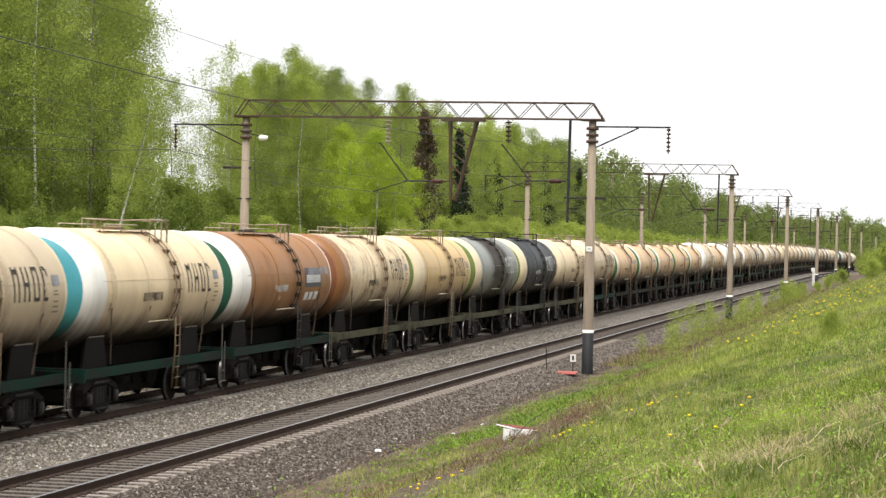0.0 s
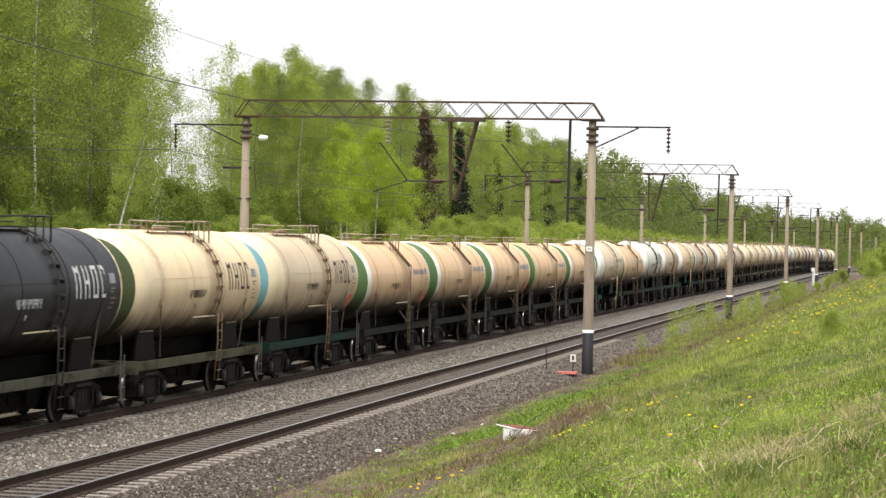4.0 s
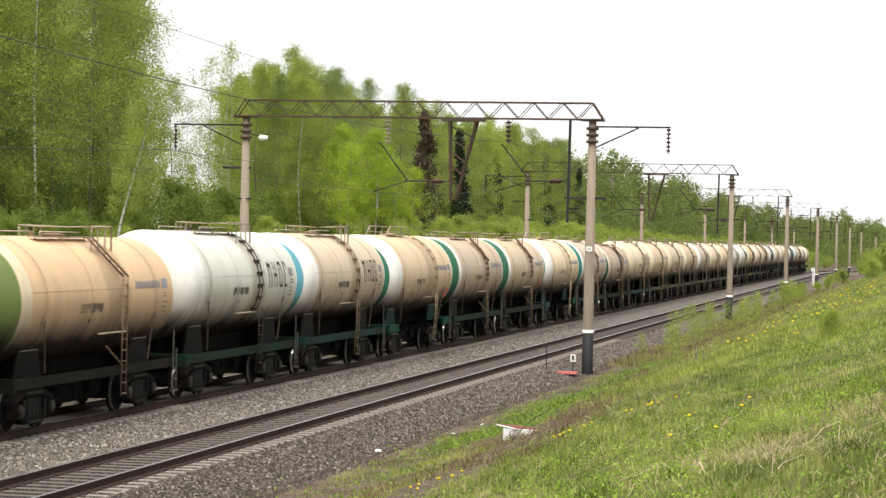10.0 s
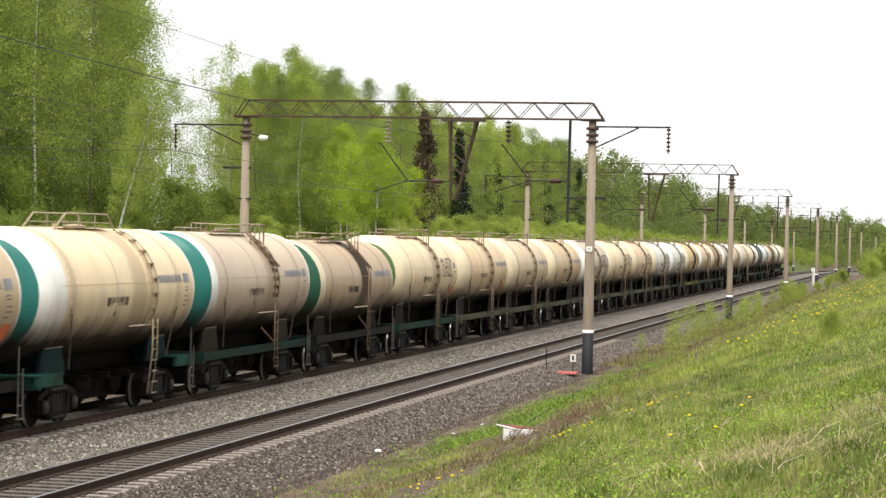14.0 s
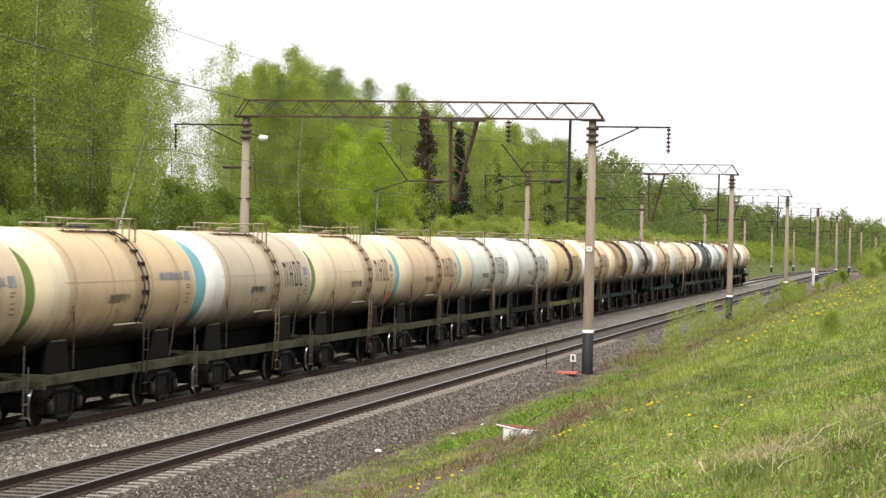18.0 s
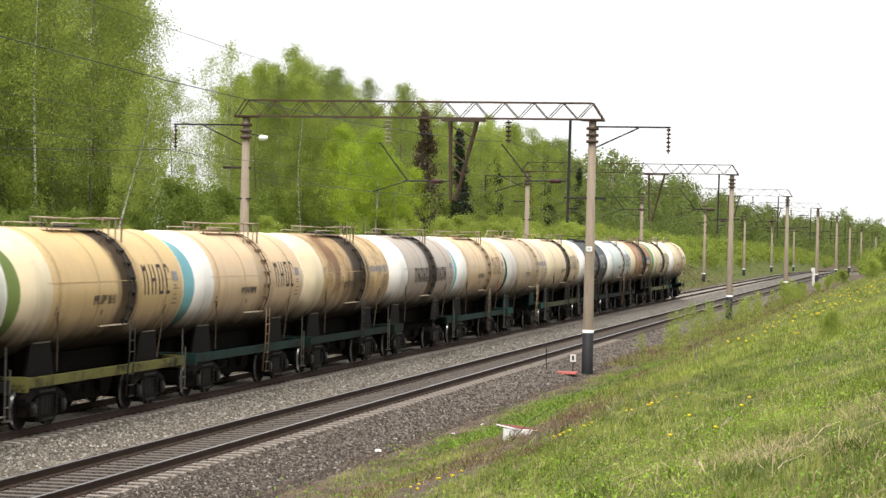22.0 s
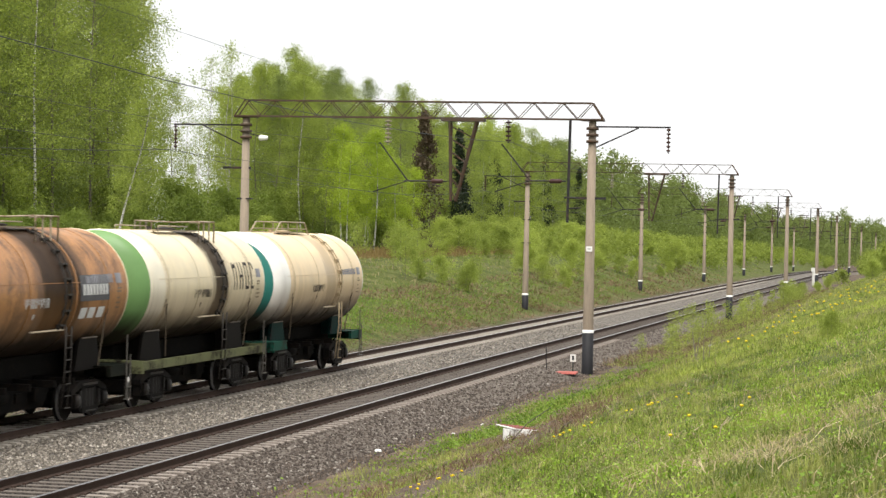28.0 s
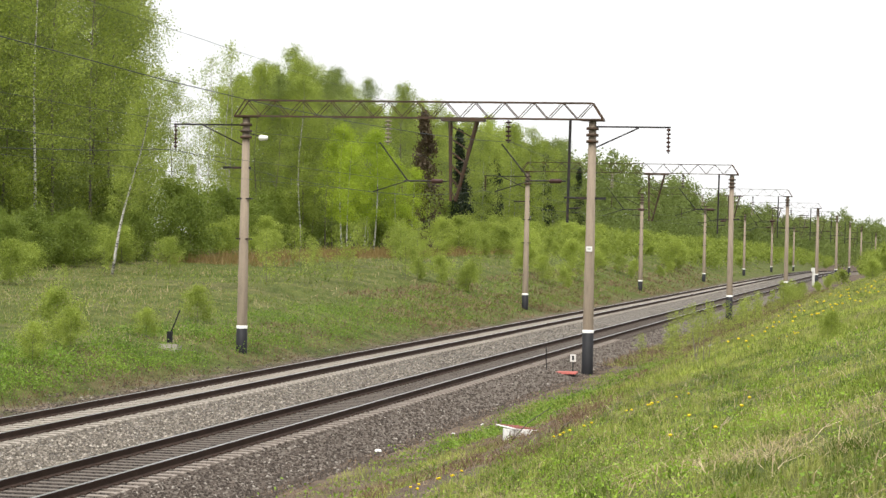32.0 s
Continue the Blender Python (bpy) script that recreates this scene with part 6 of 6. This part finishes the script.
flower = dandelions(40, 4.6)
for cx, cy, n, sp in ((40, 4.6, 7, 0.8), (36, 5.6, 6, 0.5), (62, 3.6, 7, 1.6), (33, 7.0, 8, 0.5), (90, 3.2, 16, 5.0), (110, 3.4, 26, 9.0), (75, 5.0, 8, 3.0), (28, 2.6, 5, 1.5), (140, 3.5, 20, 12.0)):
    for i in range(n):
        x, y = cx + rs.normal(0, sp), cy + rs.normal(0, 0.15 * sp + 0.15)
        m = pose(x, y, float(ground_z(x, y)) + 0.05, rs.uniform(-12, 12), rs.uniform(-12, 12), rs.uniform(0, 360))
        copy_thing(flower, m).scale = (0.75, 0.75, 0.8) if cx < 70 else (1.4, 1.4, 1.3)

# ---- small things beside the line ----
STALK = plain("dry_stalk", (0.55, 0.45, 0.30), 0.9)
def thing(name, label, category, x, y, z=None, turn=0.0, group=""):
    ob = tagged(new(name), label, category, group)
    ob.matrix_basis = pose(x, y, float(ground_z(x, y)) if z is None else z, 0, 0, turn)
    return ob


sign = thing("kilometre_sign", "small white sign on a short post by the pole", "sign", 85.9, 12.98, turn=8)
part("post", Shape().box((0, 0, 0.2), (0.05, 0.05, 0.9)), DARK_STEEL, sign)
part("plate", Shape().box((-0.05, 0, 0.66), (0.02, 0.22, 0.28)), WHITE_PAINT, sign, "white enamel plate")
part("plate_mark", Shape().box((-0.063, 0, 0.66), (0.006, 0.08, 0.17)), BLACK_PAINT, sign)
box = thing("track_box", "low dark cable box with a red lid", "cable box", 84.9, 13.15, turn=4)
part("body", Shape().prism([(-0.5, -0.1), (0.5, -0.1), (0.42, 0.13), (-0.42, 0.13)], -0.42, 0.42), DARK_STEEL, box)
part("lid", Shape().prism([(-0.5, 0.13), (0.5, 0.13), (0.4, 0.19), (-0.4, 0.19)], -0.48, 0.42), RED_PAINT, box, "faded red lid")
part("flap", Shape().box((-0.1, 1.0, 0.16), (0.5, 1.1, 0.04), Euler((0.16, 0, 0)).to_matrix()), RAIL_SIDE, box, "rusty open flap")
part("rod", Shape().tube((-0.6, 0.62, -0.3), (-0.62, 0.66, 1.15), 0.02, 6), DARK_STEEL, box)
crate = thing("broken_box", "white broken box with a faded red board on top", "box", 47.5, 8.45, turn=12)
part("box", Shape().prism([(-0.3, -0.06), (0.3, -0.06), (0.3, 0.2), (-0.28, 0.215)], -0.42, 0.2), WHITE_PAINT, crate)
part("board", Shape().box((0.12, -0.1, 0.225), (0.75, 0.62, 0.018), Euler((0.08, -0.04, 0.5)).to_matrix()), WHITE_PAINT, crate, "weathered white board with faded red stripes")
for o in (-0.22, -0.03, 0.17):
    part("red_stripe", Shape().box((0.12 - 0.45 * o, -0.1 + 0.85 * o, 0.24 + 0.075 * o), (0.73, 0.13, 0.012), Euler((0.08, -0.04, 0.5)).to_matrix()), STRIPE_RED, crate)
part("broken_slat", Shape().box((0.45, -0.5, 0.1), (0.7, 0.08, 0.02), Euler((0.0, 0.18, -0.5)).to_matrix()), STRIPE_RED, crate, "broken dark red slat")
for x0, y0, z0, x1, y1, z1, r in ((45.4, 8.2, 0.0, 43.6, 7.0, 0.55, 0.014), (43.6, 6.85, 0.0, 40.5, 6.1, 0.3, 0.012), (27.6, 2.6, 0.0, 27.5, 2.68, 0.2, 0.012), (27.2, 2.32, 0.0, 27.1, 2.2, 0.22, 0.012), (17.2, 0.26, 0.0, 17.2, 0.27, 0.22, 0.008), (22.0, 1.0, 0.06, 22.4, 0.7, 0.1, 0.005), (19.2, 1.2, 0.05, 19.6, 0.95, 0.08, 0.004), (70, 6.5, 0.0, 70.2, 6.45, 1.3, 0.012), (70.4, 6.7, 0.0, 70.5, 6.9, 1.0, 0.01), (69.6, 6.3, 0.0, 69.4, 6.1, 1.15, 0.01), (72, 6.9, 0.0, 72.2, 7.1, 1.2, 0.012), (75, 7.2, 0.0, 75.1, 7.0, 1.1, 0.012)):
    pale = x0 < 30
    stick = tagged(new("dead_stalk"), "pale broken dry stalk in the grass" if pale else "thin bare brown stem on the bank", "dead stalk", "dead stalks on the bank")
    za, zb = float(ground_z(x0, y0)), float(ground_z(x1, y1))
    stick.matrix_basis = pose(x0, y0, za)
    mid = (0.5 * (x1 - x0) + 0.02, 0.5 * (y1 - y0) + 0.03, 0.55 * (zb - za + z1) + 0.45 * z0)
    part("stem", Shape().path([(0, 0, z0 - 0.05), mid, (x1 - x0, y1 - y0, zb - za + z1)], r, 5, r2=r * 0.5), STALK if pale else GREY_BARK, stick)
    part("side_twig", Shape().path([mid, (mid[0] + 0.05, mid[1] - 0.12, mid[2] + 0.1)], r * 0.6, 4, r2=r * 0.2), STALK if pale else GREY_BARK, stick)
for x, y, r in ((52.5, 12.6, 0.10), (60.5, 11.6, 0.06), (69, 11.0, 0.07), (96, 8.6, 0.12), (58, 11.9, 0.05), (104, 9.3, 0.1), (150, 10.8, 0.13)):
    st = thing("white_stone", "pale stone lying beside the track", "stone", x, y)
    s = Shape().turned([(-0.3 * r, 0.0), (-0.2 * r, 0.7 * r), (0.2 * r, r), (0.6 * r, 0.7 * r), (0.75 * r, 0.0)], "Z", 7, smooth=False)
    part("stone", s, WHITE_PAINT, st)
well = thing("cable_marker", "small half-buried concrete block with a dark leaning stake", "marker", 81.0, 27.6)
part("block", Shape().prism([(-0.4, -0.3), (0.4, -0.3), (0.3, 0.14), (-0.25, 0.2)], -0.36, 0.36), SLEEPER, well)
part("stake", Shape().box((0.7, 0.25, 0.42), (0.16, 0.18, 0.42)).tube((0.7, 0.25, 0.5), (0.8, -0.1, 1.45), 0.03, 6), BLACK_PAINT, well, "black leaning stake")
cabinet = thing("signal_post", "short white signal post beside the far line", "signal", 290, 13.1)
part("post", Shape().tube((0, 0, -0.3), (0, 0, 2.0), 0.28, 10), WHITE_PAINT, cabinet)
part("head", Shape().box((0, 0, 2.15), (0.5, 0.8, 0.5)), WHITE_PAINT, cabinet)

# ---- loose stones of the ballast, too many to count ----
def pebbles(rs, n, x0, x1, y0, y1, size):
    """Loose stones; they lie between the sleepers, not on them."""
    u = rs.uniform(0, 1, n)
    x = 1 / (1 / x0 + u * (1 / x1 - 1 / x0))
    y = rs.uniform(y0, y1, n)
    for mid, start in ((NEAR_Y, 33.0), (TRAIN_Y, 44.0)):
        free = (np.abs(y - mid) > 1.4) | ((x - start + 0.15) % 0.545 > 0.30)
        x, y = x[free], y[free]
    n = len(x)
    sec_y, sec_z = [p[0] for p in section], [p[1] for p in section]
    z = np.maximum(np.interp(y, sec_y, sec_z), ground_z(x, y))
    c = np.stack([x, y, z + 0.008], 1)
    k = np.array([[1, 0, 0], [0, 1, 0], [-1, 0, 0], [0, -1, 0], [0, 0, 1], [0, 0, -1]], float)
    r = size * rs.uniform(0.5, 1.4, (n, 1, 1)) * rs.uniform(0.6, 1.3, (n, 6, 1))
    a = rs.uniform(0, 6.283, n)
    rot = np.stack([np.stack([np.cos(a), -np.sin(a), 0 * a], 1), np.stack([np.sin(a), np.cos(a), 0 * a], 1), np.stack([0 * a, 0 * a, 0 * a + 0.75], 1)], 1)
    v = c[:, None, :] + np.einsum("nij,nkj->nki", rot, k[None] * r + rs.normal(0, 0.15, (n, 6, 3)) * size)
    f = np.array([[0, 1, 4], [1, 2, 4], [2, 3, 4], [3, 0, 4], [1, 0, 5], [2, 1, 5], [3, 2, 5], [0, 3, 5]])
    return v.reshape(-1, 3), (np.arange(n)[:, None, None] * 6 + f[None]).reshape(-1, 3)


def stone_material():
    m, n, l, b = material("loose_ballast_stone", 0.9, 0, 0.2)
    g = n.new("ShaderNodeNewGeometry")
    l.new(ramp(n, l, g.outputs["Random Per Island"], [(0.0, (0.068, 0.059, 0.048)), (0.5, (0.146, 0.127, 0.104)), (0.9, (0.275, 0.243, 0.202)), (1.0, (0.45, 0.41, 0.35))]), b.inputs["Base Color"])
    return m


def dark_stone_material():
    m, n, l, b = material("dirty_ballast_stone", 0.9, 0, 0.2)
    g = n.new("ShaderNodeNewGeometry")
    l.new(ramp(n, l, g.outputs["Random Per Island"], [(0.0, (0.038, 0.03, 0.025)), (0.6, (0.082, 0.066, 0.055)), (0.92, (0.145, 0.12, 0.1)), (1.0, (0.36, 0.33, 0.29))]), b.inputs["Base Color"])
    return m


STONE, DARK_STONE = stone_material(), dark_stone_material()
OILY_STONE = plain("oil_soaked_ballast_stone", (0.028, 0.023, 0.02), 0.8, 0.0, 0.5)
for y0, y1, n, mat in ((16.9, 19.6, 18000, STONE), (19.6, 22.2, 9000, STONE), (22.2, 25.7, 11000, DARK_STONE), (14.3, 16.9, 16000, OILY_STONE), (12.2, 14.3, 18000, DARK_STONE)):
    v, f = pebbles(rs, n, 32, 130, y0, y1, 0.036)
    tagged(new("ballast_stones", soup("ballast_stones", v, f, [mat])), "loose crushed ballast stones", "stones", kind="stuff")

# ---- sleepers ----
def sleeper_shape():
    s = Shape()
    o = [(-1.35, -0.04), (-1.35, 0.05), (-1.3, 0.07), (1.3, 0.07), (1.35, 0.05), (1.35, -0.04)]
    k = len(o)
    v = [(-0.12, y, z) for y, z in o] + [(0.12, y, z) for y, z in o]
    s.add(v, [tuple(range(k)), tuple(range(2 * k - 1, k - 1, -1))] + [(i, k + i, k + (i + 1) % k, (i + 1) % k) for i in range(k)])
    return s


def clip_shape():
    s = Shape()
    for y in (-0.797, 0.797):
        for o in (-0.12, 0.12):
            s.box((0, y + o, 0.075), (0.14, 0.07, 0.05))
    return s


for c, mat, x0, x1, step in ((NEAR_Y, SLEEPER_DARK, 33.0, 110.0, 0.545), (TRAIN_Y, SLEEPER, 44.0, 112.0, 0.545)):
    me = sleeper_shape().mesh("sleeper", [mat])
    cm = clip_shape().mesh("rail_clips", [RAIL_SIDE])
    x = x0
    while x < x1:
        ob = part("sleeper", me, None, ballast_bed, at=(x, c, -0.245))
        tagged(part("rail_clips", cm, None, ob), kind="stuff")
        x += step
    s = Shape()
    while x < 300:
        s.box((x, c, -0.21), (0.24, 2.7, 0.075))
        x += step
    tagged(part("far_sleepers", s, SLEEPER_OLD if c == NEAR_Y else mat, ballast_bed, "rows of concrete sleepers further off"), kind="stuff")


motions()
